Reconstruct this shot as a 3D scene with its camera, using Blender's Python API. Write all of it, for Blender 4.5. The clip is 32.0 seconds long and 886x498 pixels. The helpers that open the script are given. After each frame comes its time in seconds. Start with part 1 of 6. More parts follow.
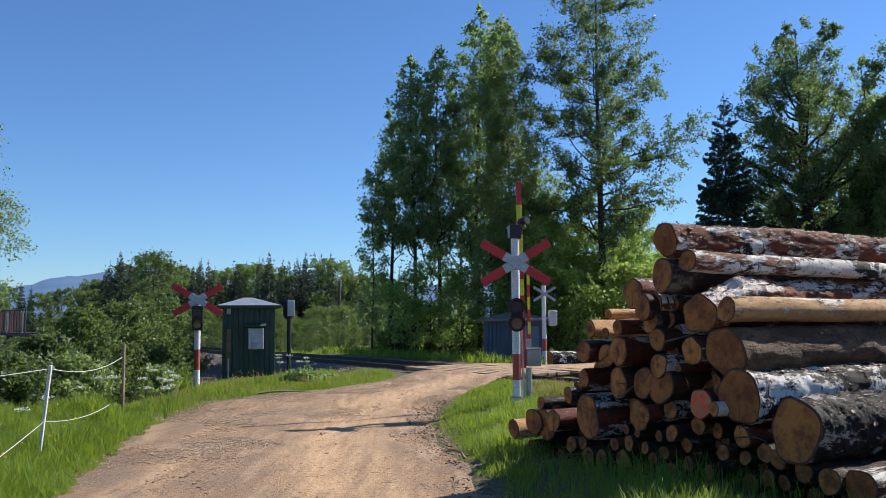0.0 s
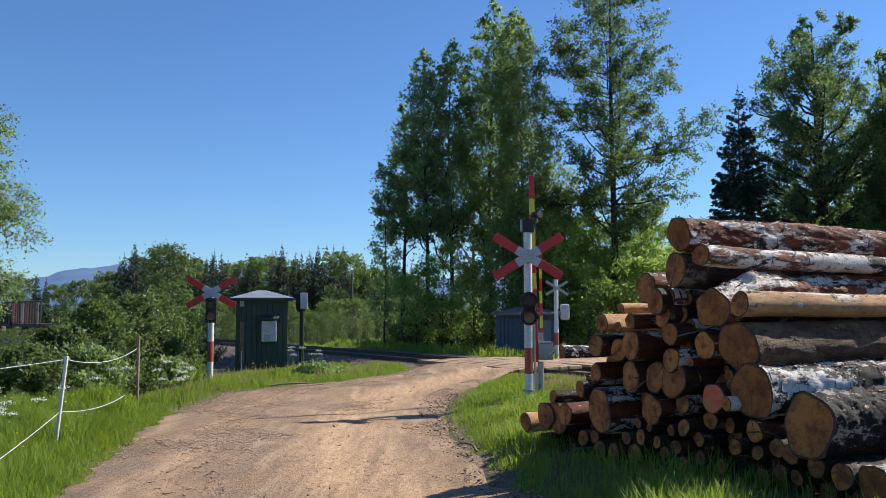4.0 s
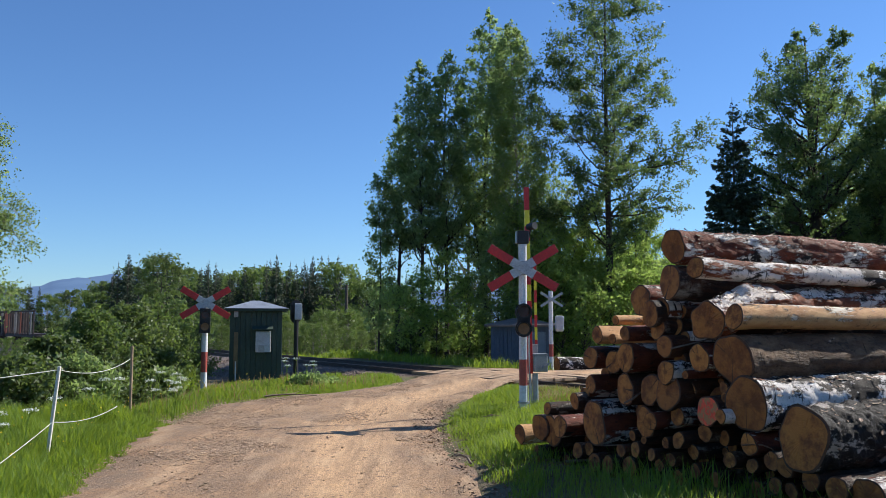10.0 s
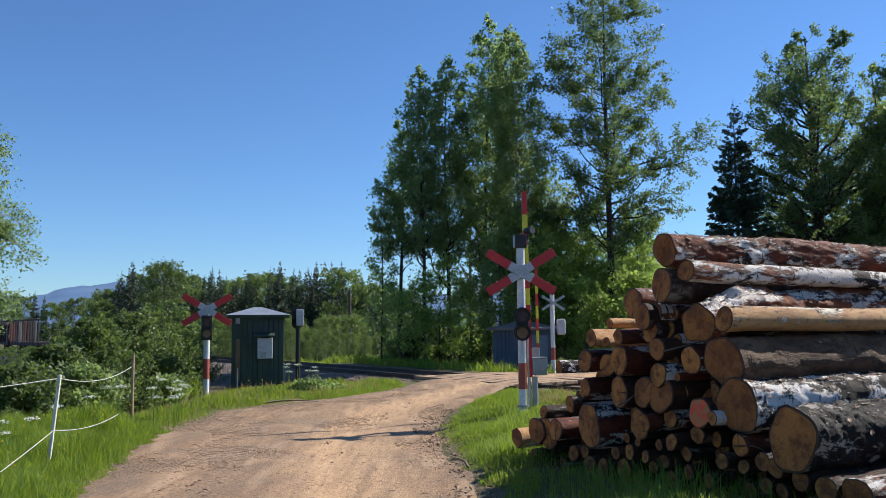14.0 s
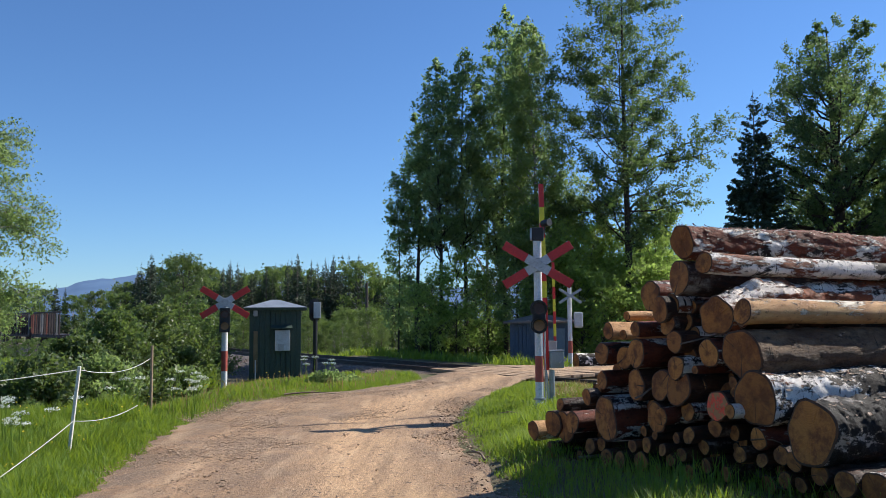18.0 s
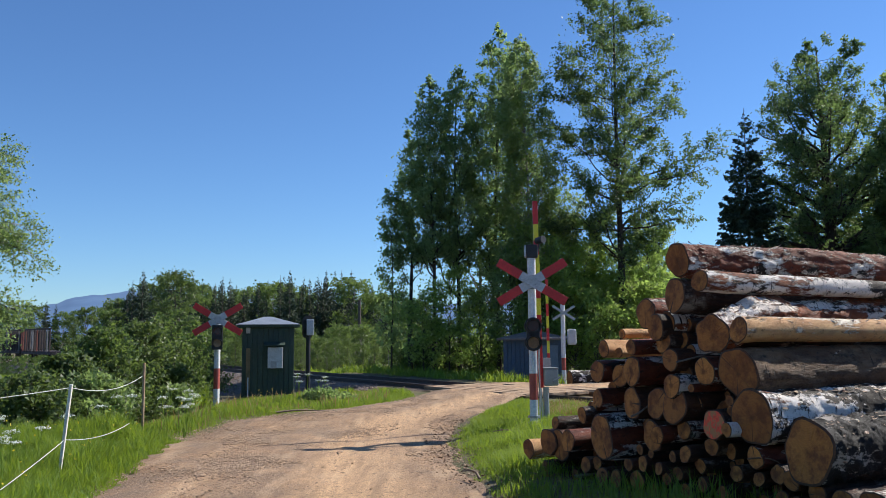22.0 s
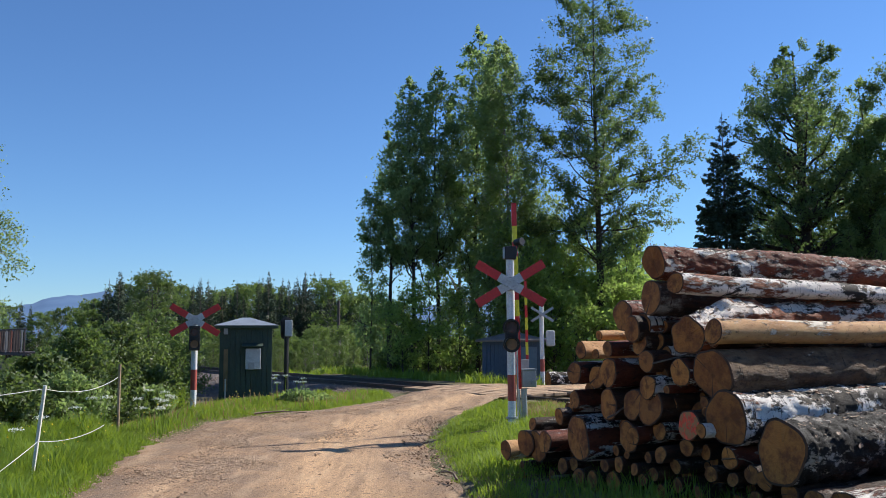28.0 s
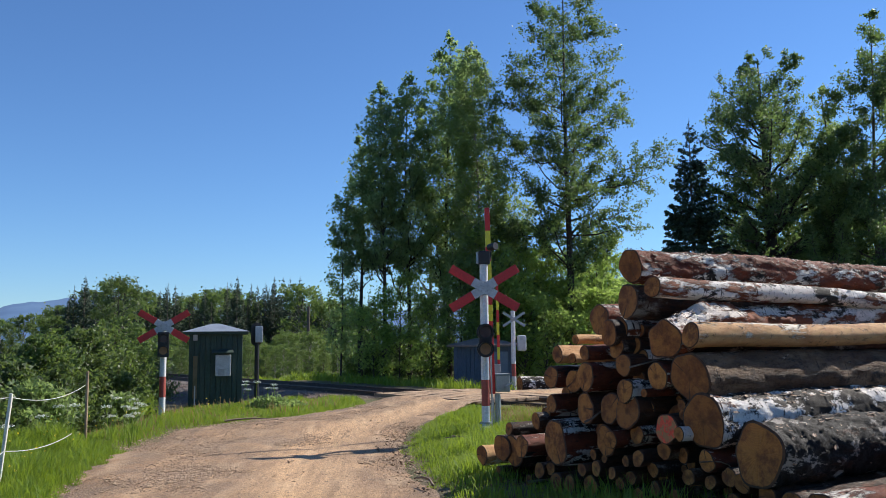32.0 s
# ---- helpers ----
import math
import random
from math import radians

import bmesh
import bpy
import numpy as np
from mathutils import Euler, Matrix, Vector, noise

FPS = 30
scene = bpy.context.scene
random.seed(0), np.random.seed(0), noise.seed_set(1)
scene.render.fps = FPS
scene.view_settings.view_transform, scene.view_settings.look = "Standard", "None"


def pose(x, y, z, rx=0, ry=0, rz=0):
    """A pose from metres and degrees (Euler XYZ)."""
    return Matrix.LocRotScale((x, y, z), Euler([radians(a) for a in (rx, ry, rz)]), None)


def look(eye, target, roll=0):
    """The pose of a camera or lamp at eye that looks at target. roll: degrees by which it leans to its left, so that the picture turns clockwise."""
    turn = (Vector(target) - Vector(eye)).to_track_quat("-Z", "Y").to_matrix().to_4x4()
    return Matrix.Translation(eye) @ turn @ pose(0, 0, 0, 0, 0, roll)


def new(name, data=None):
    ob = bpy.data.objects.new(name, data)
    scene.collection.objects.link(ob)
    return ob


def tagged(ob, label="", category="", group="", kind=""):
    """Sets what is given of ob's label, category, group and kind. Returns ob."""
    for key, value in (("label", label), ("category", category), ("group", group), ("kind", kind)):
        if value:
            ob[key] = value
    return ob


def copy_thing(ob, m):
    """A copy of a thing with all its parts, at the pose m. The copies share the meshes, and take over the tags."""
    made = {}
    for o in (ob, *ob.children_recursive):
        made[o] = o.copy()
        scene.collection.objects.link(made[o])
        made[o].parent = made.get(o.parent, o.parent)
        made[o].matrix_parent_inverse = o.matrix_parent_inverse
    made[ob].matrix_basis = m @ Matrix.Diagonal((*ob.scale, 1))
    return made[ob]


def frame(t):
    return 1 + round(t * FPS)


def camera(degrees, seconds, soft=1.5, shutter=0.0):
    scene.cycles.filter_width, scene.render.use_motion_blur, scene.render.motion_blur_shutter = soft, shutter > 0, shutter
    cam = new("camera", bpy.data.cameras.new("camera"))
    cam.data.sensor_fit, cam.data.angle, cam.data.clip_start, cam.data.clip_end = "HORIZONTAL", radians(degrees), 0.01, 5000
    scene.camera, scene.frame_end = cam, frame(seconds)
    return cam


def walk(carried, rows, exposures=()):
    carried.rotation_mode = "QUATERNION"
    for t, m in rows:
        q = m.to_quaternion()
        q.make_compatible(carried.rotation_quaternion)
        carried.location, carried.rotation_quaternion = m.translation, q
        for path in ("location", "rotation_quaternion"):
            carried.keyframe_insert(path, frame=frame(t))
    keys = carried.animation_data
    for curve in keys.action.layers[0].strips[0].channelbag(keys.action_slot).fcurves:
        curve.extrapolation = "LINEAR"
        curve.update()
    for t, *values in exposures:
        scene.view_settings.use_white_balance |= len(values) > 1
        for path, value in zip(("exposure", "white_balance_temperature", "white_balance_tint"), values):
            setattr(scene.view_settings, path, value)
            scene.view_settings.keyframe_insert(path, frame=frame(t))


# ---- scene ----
cam = camera(55.7, 32.0, 0.7)
PATH = [
    (0, (0.056, 0.032, 1.415), (0.059, 2.025, 1.581), -0.4),
    (0.5, (0.054, 0.016, 1.415), (0.053, 2.009, 1.578), -0.0),
    (1, (0.051, 0.007, 1.411), (0.040, 2.000, 1.569), 0.3),
    (1.5, (0.054, 0.014, 1.415), (0.037, 2.008, 1.567), 0.3),
    (2, (0.054, 0.011, 1.405), (0.028, 2.006, 1.552), -0.0),
    (2.5, (0.048, 0.012, 1.411), (0.018, 2.007, 1.551), -0.2),
    (3, (0.044, 0.008, 1.411), (0.018, 2.003, 1.553), -0.1),
    (3.5, (0.050, 0.011, 1.412), (0.023, 2.005, 1.561), -0.1),
    (5.5, (0.047, 0.013, 1.412), (0.025, 2.007, 1.565), -0.1),
    (6, (0.043, 0.019, 1.413), (0.017, 2.012, 1.569), -0.1),
    (6.5, (0.046, 0.018, 1.415), (0.015, 2.011, 1.576), -0.0),
    (7, (0.044, 0.011, 1.410), (0.016, 2.004, 1.576), 0.1),
    (7.5, (0.042, 0.011, 1.411), (0.016, 2.004, 1.580), 0.2),
    (8, (0.039, 0.003, 1.423), (0.016, 1.995, 1.597), 0.2),
    (8.5, (0.038, -0.002, 1.417), (0.016, 1.989, 1.597), 0.1),
    (9, (0.048, 0.000, 1.416), (0.025, 1.991, 1.601), 0.1),
    (9.5, (0.048, -0.001, 1.416), (0.027, 1.990, 1.601), 0.1),
    (10, (0.049, 0.013, 1.416), (0.035, 2.005, 1.593), 0.1),
    (10.5, (0.044, 0.010, 1.419), (0.044, 2.003, 1.595), 0.1),
    (11, (0.048, -0.002, 1.418), (0.057, 1.989, 1.606), 0.1),
    (11.5, (0.075, -0.028, 1.421), (0.086, 1.963, 1.607), 0.1),
    (12, (0.113, -0.050, 1.427), (0.114, 1.941, 1.612), -0.1),
    (12.5, (0.134, -0.062, 1.427), (0.123, 1.928, 1.617), -0.3),
    (13, (0.130, -0.051, 1.425), (0.125, 1.940, 1.611), -0.5),
    (13.5, (0.140, -0.049, 1.422), (0.130, 1.942, 1.608), -0.5),
    (14, (0.139, -0.057, 1.423), (0.116, 1.934, 1.610), -0.5),
    (14.5, (0.142, -0.051, 1.420), (0.122, 1.940, 1.608), -0.6),
    (16.5, (0.138, -0.043, 1.414), (0.070, 1.949, 1.580), -0.2),
    (17, (0.147, -0.048, 1.419), (0.077, 1.944, 1.589), -0.3),
    (17.5, (0.147, -0.042, 1.414), (0.082, 1.949, 1.588), -0.3),
    (18, (0.148, -0.042, 1.416), (0.084, 1.949, 1.587), -0.4),
    (18.5, (0.146, -0.050, 1.421), (0.082, 1.941, 1.599), -0.3),
    (19, (0.150, -0.043, 1.417), (0.088, 1.947, 1.609), -0.3),
    (19.5, (0.149, -0.065, 1.421), (0.090, 1.924, 1.622), -0.4),
    (20, (0.152, -0.067, 1.420), (0.096, 1.922, 1.621), -0.5),
    (20.5, (0.150, -0.071, 1.421), (0.094, 1.917, 1.628), -0.4),
    (21, (0.149, -0.062, 1.421), (0.090, 1.927, 1.630), -0.4),
    (21.5, (0.134, -0.044, 1.428), (0.081, 1.945, 1.634), -0.4),
    (22, (0.123, -0.031, 1.427), (0.077, 1.957, 1.637), -0.4),
    (22.5, (0.117, -0.027, 1.431), (0.084, 1.962, 1.643), -0.5),
    (23, (0.121, -0.026, 1.430), (0.094, 1.962, 1.644), -0.4),
    (23.5, (0.115, -0.033, 1.430), (0.090, 1.955, 1.644), -0.3),
    (24, (0.114, -0.024, 1.431), (0.088, 1.964, 1.646), -0.4),
    (24.5, (0.115, -0.021, 1.428), (0.086, 1.967, 1.639), -0.4),
    (25, (0.115, -0.019, 1.426), (0.086, 1.971, 1.630), -0.4),
    (25.5, (0.123, -0.018, 1.425), (0.095, 1.971, 1.628), -0.4),
    (27.5, (0.148, -0.047, 1.421), (0.146, 1.943, 1.621), -0.3),
    (28, (0.139, -0.038, 1.426), (0.141, 1.951, 1.639), -0.3),
    (28.5, (0.143, -0.026, 1.427), (0.147, 1.962, 1.641), -0.3),
    (29, (0.136, -0.025, 1.427), (0.147, 1.963, 1.644), -0.4),
    (29.5, (0.128, -0.017, 1.428), (0.148, 1.971, 1.648), -0.2),
    (30, (0.114, 0.007, 1.427), (0.134, 1.994, 1.649), -0.4),
    (30.5, (0.082, 0.015, 1.425), (0.113, 2.002, 1.653), -0.5),
    (31, (0.075, 0.017, 1.418), (0.123, 2.003, 1.645), -0.6),
    (31.5, (0.073, 0.013, 1.418), (0.137, 1.999, 1.644), -0.6),
    (32, (0.072, -0.001, 1.422), (0.147, 1.985, 1.647), -0.6),
]
walk(cam, [(t, look(eye, target, roll)) for t, eye, target, roll in PATH])
# ---- light ----
SUN = Vector((0.682, 0.362, 0.632)).normalized()
world = bpy.data.worlds.new("sky")
scene.world = world
world.use_nodes = True
sky = world.node_tree.nodes.new("ShaderNodeTexSky")
sky.sky_type, sky.sun_disc = "NISHITA", False
sky.sun_elevation, sky.sun_rotation = math.asin(SUN.z), math.atan2(SUN.x, SUN.y)
sky.air_density, sky.dust_density, sky.ozone_density = 1.0, 0.0, 5.0
background = world.node_tree.nodes["Background"]
background.inputs["Strength"].default_value = 0.076
tint = world.node_tree.nodes.new("ShaderNodeMix")
tint.data_type, tint.blend_type = "RGBA", "MULTIPLY"
tint.inputs[0].default_value, tint.inputs[7].default_value = 1.0, (0.75, 0.97, 1.22, 1)
world.node_tree.links.new(sky.outputs["Color"], tint.inputs[6])
world.node_tree.links.new(tint.outputs[2], background.inputs["Color"])
sun = new("sun", bpy.data.lights.new("sun", "SUN"))
sun.data.energy, sun.data.angle, sun.data.color = 4.7, radians(0.53), (1.0, 0.94, 0.85)
sun.matrix_world = look(SUN * 60, (0, 0, 0))
scene.view_settings.exposure = 0.6


# ---- materials ----
def nodes_of(name, rough=0.8, metal=0.0):
    """An empty material with one Principled shader: material, node tree, shader."""
    m = bpy.data.materials.new(name)
    m.use_nodes = True
    b = m.node_tree.nodes["Principled BSDF"]
    b.inputs["Roughness"].default_value, b.inputs["Metallic"].default_value = rough, metal
    return m, m.node_tree, b


def mixed(tree, factor, a, b, mode="MIX"):
    n = tree.nodes.new("ShaderNodeMix")
    n.data_type, n.blend_type = "RGBA", mode
    for socket, v in ((n.inputs[0], factor), (n.inputs[6], a), (n.inputs[7], b)):
        if isinstance(v, bpy.types.NodeSocket):
            tree.links.new(v, socket)
        elif isinstance(v, (int, float)):
            socket.default_value = v
        else:
            socket.default_value = (*v, 1)
    return n.outputs[2]


def noisy(tree, scale, detail=4, stretch=(1, 1, 1), lo=0.35, hi=0.65, shuffle=False, rough=0.6):
    """A noise in metres, cut to 0..1 between lo and hi; shuffle: another piece of it for each object."""
    co = tree.nodes.new("ShaderNodeTexCoord").outputs["Object"]
    mp = tree.nodes.new("ShaderNodeMapping")
    mp.inputs["Scale"].default_value = stretch
    tree.links.new(co, mp.inputs["Vector"])
    if shuffle:
        info = tree.nodes.new("ShaderNodeObjectInfo")
        mul = tree.nodes.new("ShaderNodeVectorMath")
        mul.operation = "SCALE"
        mul.inputs[0].default_value = (31, 17, 23)
        tree.links.new(info.outputs["Random"], mul.inputs["Scale"])
        tree.links.new(mul.outputs[0], mp.inputs["Location"])
    n = tree.nodes.new("ShaderNodeTexNoise")
    n.inputs["Scale"].default_value, n.inputs["Detail"].default_value, n.inputs["Roughness"].default_value = scale, detail, rough
    tree.links.new(mp.outputs[0], n.inputs["Vector"])
    r = tree.nodes.new("ShaderNodeMapRange")
    r.inputs["From Min"].default_value, r.inputs["From Max"].default_value = lo, hi
    tree.links.new(n.outputs["Fac"], r.inputs["Value"])
    return r.outputs[0]


def bumpy(tree, shader, height, strength, distance=0.01):
    n = tree.nodes.new("ShaderNodeBump")
    n.inputs["Strength"].default_value, n.inputs["Distance"].default_value = strength, distance
    tree.links.new(height, n.inputs["Height"])
    tree.links.new(n.outputs[0], shader.inputs["Normal"])


def surface(name, a, b, scale=3.0, rough=0.8, metal=0.0, grain=60.0, dirt=None, dirt_at=(0.55, 0.75), bump=0.3, depth=0.004, stretch=(1, 1, 1), shuffle=True):
    """Two tones in patches, fine grain, optional dirt of a third colour, and fine relief."""
    m, tree, s = nodes_of(name, rough, metal)
    fine = noisy(tree, grain, 3, stretch, 0.3, 0.7, shuffle)
    c = mixed(tree, noisy(tree, scale, 4, stretch, 0.35, 0.65, shuffle), a, b)
    c = mixed(tree, 1.0, c, mixed(tree, fine, (0.78, 0.78, 0.78), (1.15, 1.15, 1.15)), "MULTIPLY")
    if dirt:
        c = mixed(tree, noisy(tree, scale * 1.7, 6, stretch, dirt_at[0], dirt_at[1], shuffle), c, dirt)
    tree.links.new(c, s.inputs["Base Color"])
    bumpy(tree, s, fine, bump, depth)
    return m


def leafy(name, dark, light, through_light, share=0.35, rough=0.45):
    """Leaves: each its own tone, glossy, and lit through from behind."""
    m, tree, s = nodes_of(name, rough)
    s.inputs["Specular IOR Level"].default_value = 0.45
    geo = tree.nodes.new("ShaderNodeNewGeometry")
    c = mixed(tree, geo.outputs["Random Per Island"], dark, light)
    c = mixed(tree, noisy(tree, 0.9, 2, (1, 1, 1), 0.35, 0.65), c, mixed(tree, 0.35, c, light))
    tree.links.new(c, s.inputs["Base Color"])
    t = tree.nodes.new("ShaderNodeBsdfTranslucent")
    tree.links.new(mixed(tree, 0.75, c, through_light), t.inputs["Color"])
    mix = tree.nodes.new("ShaderNodeMixShader")
    mix.inputs[0].default_value = share
    tree.links.new(s.outputs[0], mix.inputs[1])
    tree.links.new(t.outputs[0], mix.inputs[2])
    tree.links.new(mix.outputs[0], tree.nodes["Material Output"].inputs["Surface"])
    return m


def birch_bark(name, white, brown, black, peel=(0.48, 0.56), white_at=(0.42, 0.50), deep=0.4):
    """White bark in long torn sheets with dark cracks and lenticels, and reddish peeled strips; the log lies along its own x."""
    m, tree, s = nodes_of(name, 0.7)
    s.inputs["Specular IOR Level"].default_value = 0.25
    ragged = noisy(tree, 2.4, 10, (0.9, 1.7, 1.7), white_at[0], white_at[1], True, 0.74)
    c = mixed(tree, noisy(tree, 6, 6, (0.7, 1.4, 1.4), 0.35, 0.65, True, 0.7), white, mixed(tree, 0.22, white, brown))
    c = mixed(tree, ragged, black, c)
    band = noisy(tree, 5.0, 6, (7, 0.9, 0.9), 0.59, 0.63, True, 0.7)
    c = mixed(tree, band, c, black)
    peeled = noisy(tree, 2.0, 10, (0.55, 1.9, 1.9), peel[0], peel[1], True, 0.72)
    inner = mixed(tree, noisy(tree, 9, 6, (0.5, 1.5, 1.5), 0.35, 0.65, True), brown, (brown[0] * deep, brown[1] * deep * 0.85, brown[2] * deep * 0.8))
    c = mixed(tree, peeled, c, inner)
    crack = noisy(tree, 15, 9, (0.8, 1.4, 1.4), 0.38, 0.45, True, 0.8)
    c = mixed(tree, crack, mixed(tree, 0.8, c, black), c)
    tree.links.new(c, s.inputs["Base Color"])
    bumpy(tree, s, mixed(tree, 0.5, noisy(tree, 11, 9, (1, 1, 1), 0.25, 0.75, True, 0.8), peeled), 1.0, 0.03)
    return m


def cut_wood(name, pale, rings, stain):
    """A sawn end: rings round the log's own x axis, dark heart, saw grain, brown stains."""
    m, tree, s = nodes_of(name, 0.85)
    co = tree.nodes.new("ShaderNodeTexCoord").outputs["Object"]
    w = tree.nodes.new("ShaderNodeTexWave")
    w.wave_type, w.rings_direction = "RINGS", "X"
    w.inputs["Scale"].default_value, w.inputs["Distortion"].default_value = 28, 3.5
    w.inputs["Detail"].default_value, w.inputs["Detail Scale"].default_value = 3, 3
    tree.links.new(co, w.inputs["Vector"])
    c = mixed(tree, w.outputs["Fac"], pale, mixed(tree, 0.40, pale, rings))
    info = tree.nodes.new("ShaderNodeObjectInfo")
    c = mixed(tree, info.outputs["Random"], c, mixed(tree, 0.6, c, stain))
    c = mixed(tree, noisy(tree, 7, 7, (1, 1, 1), 0.43, 0.60, True, 0.7), c, stain)
    flat = tree.nodes.new("ShaderNodeVectorMath")
    flat.operation = "MULTIPLY"
    flat.inputs[1].default_value = (0, 1, 1)
    tree.links.new(co, flat.inputs[0])
    far = tree.nodes.new("ShaderNodeVectorMath")
    far.operation = "LENGTH"
    tree.links.new(flat.outputs[0], far.inputs[0])
    jit = tree.nodes.new("ShaderNodeMath")
    jit.operation = "MULTIPLY_ADD"
    jit.inputs[1].default_value = 0.05
    tree.links.new(noisy(tree, 16, 3, (1, 1, 1), 0.2, 0.8, True), jit.inputs[0])
    tree.links.new(far.outputs["Value"], jit.inputs[2])
    heart = tree.nodes.new("ShaderNodeMapRange")
    heart.inputs["From Min"].default_value, heart.inputs["From Max"].default_value = 0.06, 0.03
    heart.inputs["To Max"].default_value = 0.7
    tree.links.new(jit.outputs[0], heart.inputs["Value"])
    c = mixed(tree, heart.outputs[0], c, (stain[0] * 0.5, stain[1] * 0.45, stain[2] * 0.45))
    saw = noisy(tree, 9, 3, (1, 1, 14), 0.3, 0.7, True)
    c = mixed(tree, saw, mixed(tree, 0.22, c, stain), c)
    # drying cracks from the heart outwards
    unit = tree.nodes.new("ShaderNodeVectorMath")
    unit.operation = "NORMALIZE"
    tree.links.new(flat.outputs[0], unit.inputs[0])
    spin = tree.nodes.new("ShaderNodeVectorMath")
    spin.operation = "MULTIPLY_ADD"
    spin.inputs[1].default_value = (2.2, 2.2, 2.2)
    tree.links.new(unit.outputs[0], spin.inputs[0])
    shift = tree.nodes.new("ShaderNodeVectorMath")
    shift.operation = "SCALE"
    shift.inputs[0].default_value = (37, 53, 29)
    tree.links.new(info.outputs["Random"], shift.inputs["Scale"])
    tree.links.new(shift.outputs[0], spin.inputs[2])
    split = tree.nodes.new("ShaderNodeTexNoise")
    split.inputs["Scale"].default_value, split.inputs["Detail"].default_value = 1.6, 2
    tree.links.new(spin.outputs[0], split.inputs["Vector"])
    narrow = tree.nodes.new("ShaderNodeMapRange")
    narrow.inputs["From Min"].default_value, narrow.inputs["From Max"].default_value = 0.655, 0.675
    tree.links.new(split.outputs["Fac"], narrow.inputs["Value"])
    c = mixed(tree, narrow.outputs[0], c, (0.06, 0.03, 0.014))
    tree.links.new(c, s.inputs["Base Color"])
    bumpy(tree, s, saw, 0.35, 0.004)
    return m


def glow(name, colour, strength):
    m, tree, s = nodes_of(name, 0.4)
    s.inputs["Base Color"].default_value = (colour[0] * 0.4, colour[1] * 0.3, colour[2] * 0.3, 1)
    s.inputs["Emission Color"].default_value, s.inputs["Emission Strength"].default_value = (*colour, 1), strength
    return m


GRASS_SOIL = surface("grass_soil", (0.10, 0.10, 0.035), (0.16, 0.12, 0.065), 0.8, 0.95, 0, 25, (0.14, 0.10, 0.06), (0.6, 0.75), 0.6, 0.03, shuffle=False)
BLADE = leafy("grass_blade", (0.07, 0.15, 0.015), (0.17, 0.26, 0.04), (0.40, 0.52, 0.04), 0.45, 0.65)
STRAW = leafy("dry_grass_blade", (0.22, 0.17, 0.07), (0.34, 0.22, 0.10), (0.40, 0.28, 0.12), 0.4, 0.6)
LEAF_POPLAR = leafy("poplar_leaf", (0.034, 0.066, 0.026), (0.19, 0.26, 0.115), (0.42, 0.58, 0.19), 0.60, 0.48)
LEAF_OAK = leafy("oak_leaf", (0.022, 0.048, 0.018), (0.11, 0.165, 0.065), (0.23, 0.35, 0.095), 0.48, 0.5)
LEAF_BIRCH = leafy("birch_leaf", (0.042, 0.08, 0.026), (0.19, 0.26, 0.105), (0.40, 0.54, 0.16), 0.58, 0.5)
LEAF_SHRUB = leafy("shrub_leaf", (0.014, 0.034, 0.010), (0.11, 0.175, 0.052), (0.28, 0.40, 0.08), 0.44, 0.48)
# light green, raised further so that sunlight on young growth is in the colour
LEAF_LIGHT = leafy("sunlit_young_leaf", (0.06, 0.13, 0.02), (0.24, 0.34, 0.09), (0.46, 0.62, 0.14), 0.58, 0.5)
LEAF_WILLOW = leafy("willow_leaf", (0.012, 0.028, 0.009), (0.10, 0.15, 0.05), (0.25, 0.35, 0.075), 0.40, 0.46)
NEEDLE = leafy("spruce_needle", (0.010, 0.024, 0.012), (0.06, 0.095, 0.048), (0.05, 0.08, 0.025), 0.14, 0.6)
BARK = surface("tree_bark", (0.07, 0.055, 0.045), (0.14, 0.12, 0.10), 4, 0.95, 0, 40, None, (0, 1), 0.8, 0.02, (1, 1, 0.3))
BARK_DARK = surface("dark_tree_bark", (0.03, 0.024, 0.02), (0.065, 0.055, 0.045), 4, 0.95, 0, 40, None, (0, 1), 0.8, 0.02, (1, 1, 0.3))
BARK_PALE = surface("birch_tree_bark", (0.45, 0.43, 0.40), (0.22, 0.20, 0.18), 5, 0.85, 0, 30, (0.05, 0.045, 0.04), (0.5, 0.6), 0.5, 0.01, (1, 1, 3))
FLOWER = surface("umbel_white", (0.72, 0.74, 0.66), (0.60, 0.65, 0.50), 20, 0.8)


# ---- mesh helpers ----
def part(name, bm, material, parent=None, label=""):
    """Links a bmesh (or a mesh) as one object, under a thing or a part."""
    if isinstance(bm, bmesh.types.BMesh):
        me = bpy.data.meshes.new(name)
        bm.to_mesh(me)
        bm.free()
    else:
        me = bm
    if material and not me.materials:
        me.materials.append(material)
    ob = new(name, me)
    ob.parent = parent
    if label:
        ob["label"] = label
    return ob


def thing(name, m, label, category, group="", kind=""):
    """An Empty at the base of a thing, for its parts."""
    ob = new(name)
    ob.empty_display_size = 0.1
    ob.matrix_basis = m
    return tagged(ob, label, category, group, kind)


def mesh_of(name, verts, faces, smooth=False):
    """A mesh from numpy arrays: verts n x 3, faces m x k."""
    verts, faces = np.asarray(verts, dtype=np.float32), np.asarray(faces, dtype=np.int32)
    me = bpy.data.meshes.new(name)
    k = faces.shape[1]
    me.vertices.add(len(verts))
    me.vertices.foreach_set("co", verts.ravel())
    me.loops.add(faces.size)
    me.loops.foreach_set("vertex_index", faces.ravel())
    me.polygons.add(len(faces))
    me.polygons.foreach_set("loop_start", np.arange(0, faces.size, k, dtype=np.int32))
    me.polygons.foreach_set("loop_total", np.full(len(faces), k, dtype=np.int32))
    me.polygons.foreach_set("use_smooth", np.full(len(faces), smooth))
    me.update(calc_edges=True)
    me.validate()
    return me


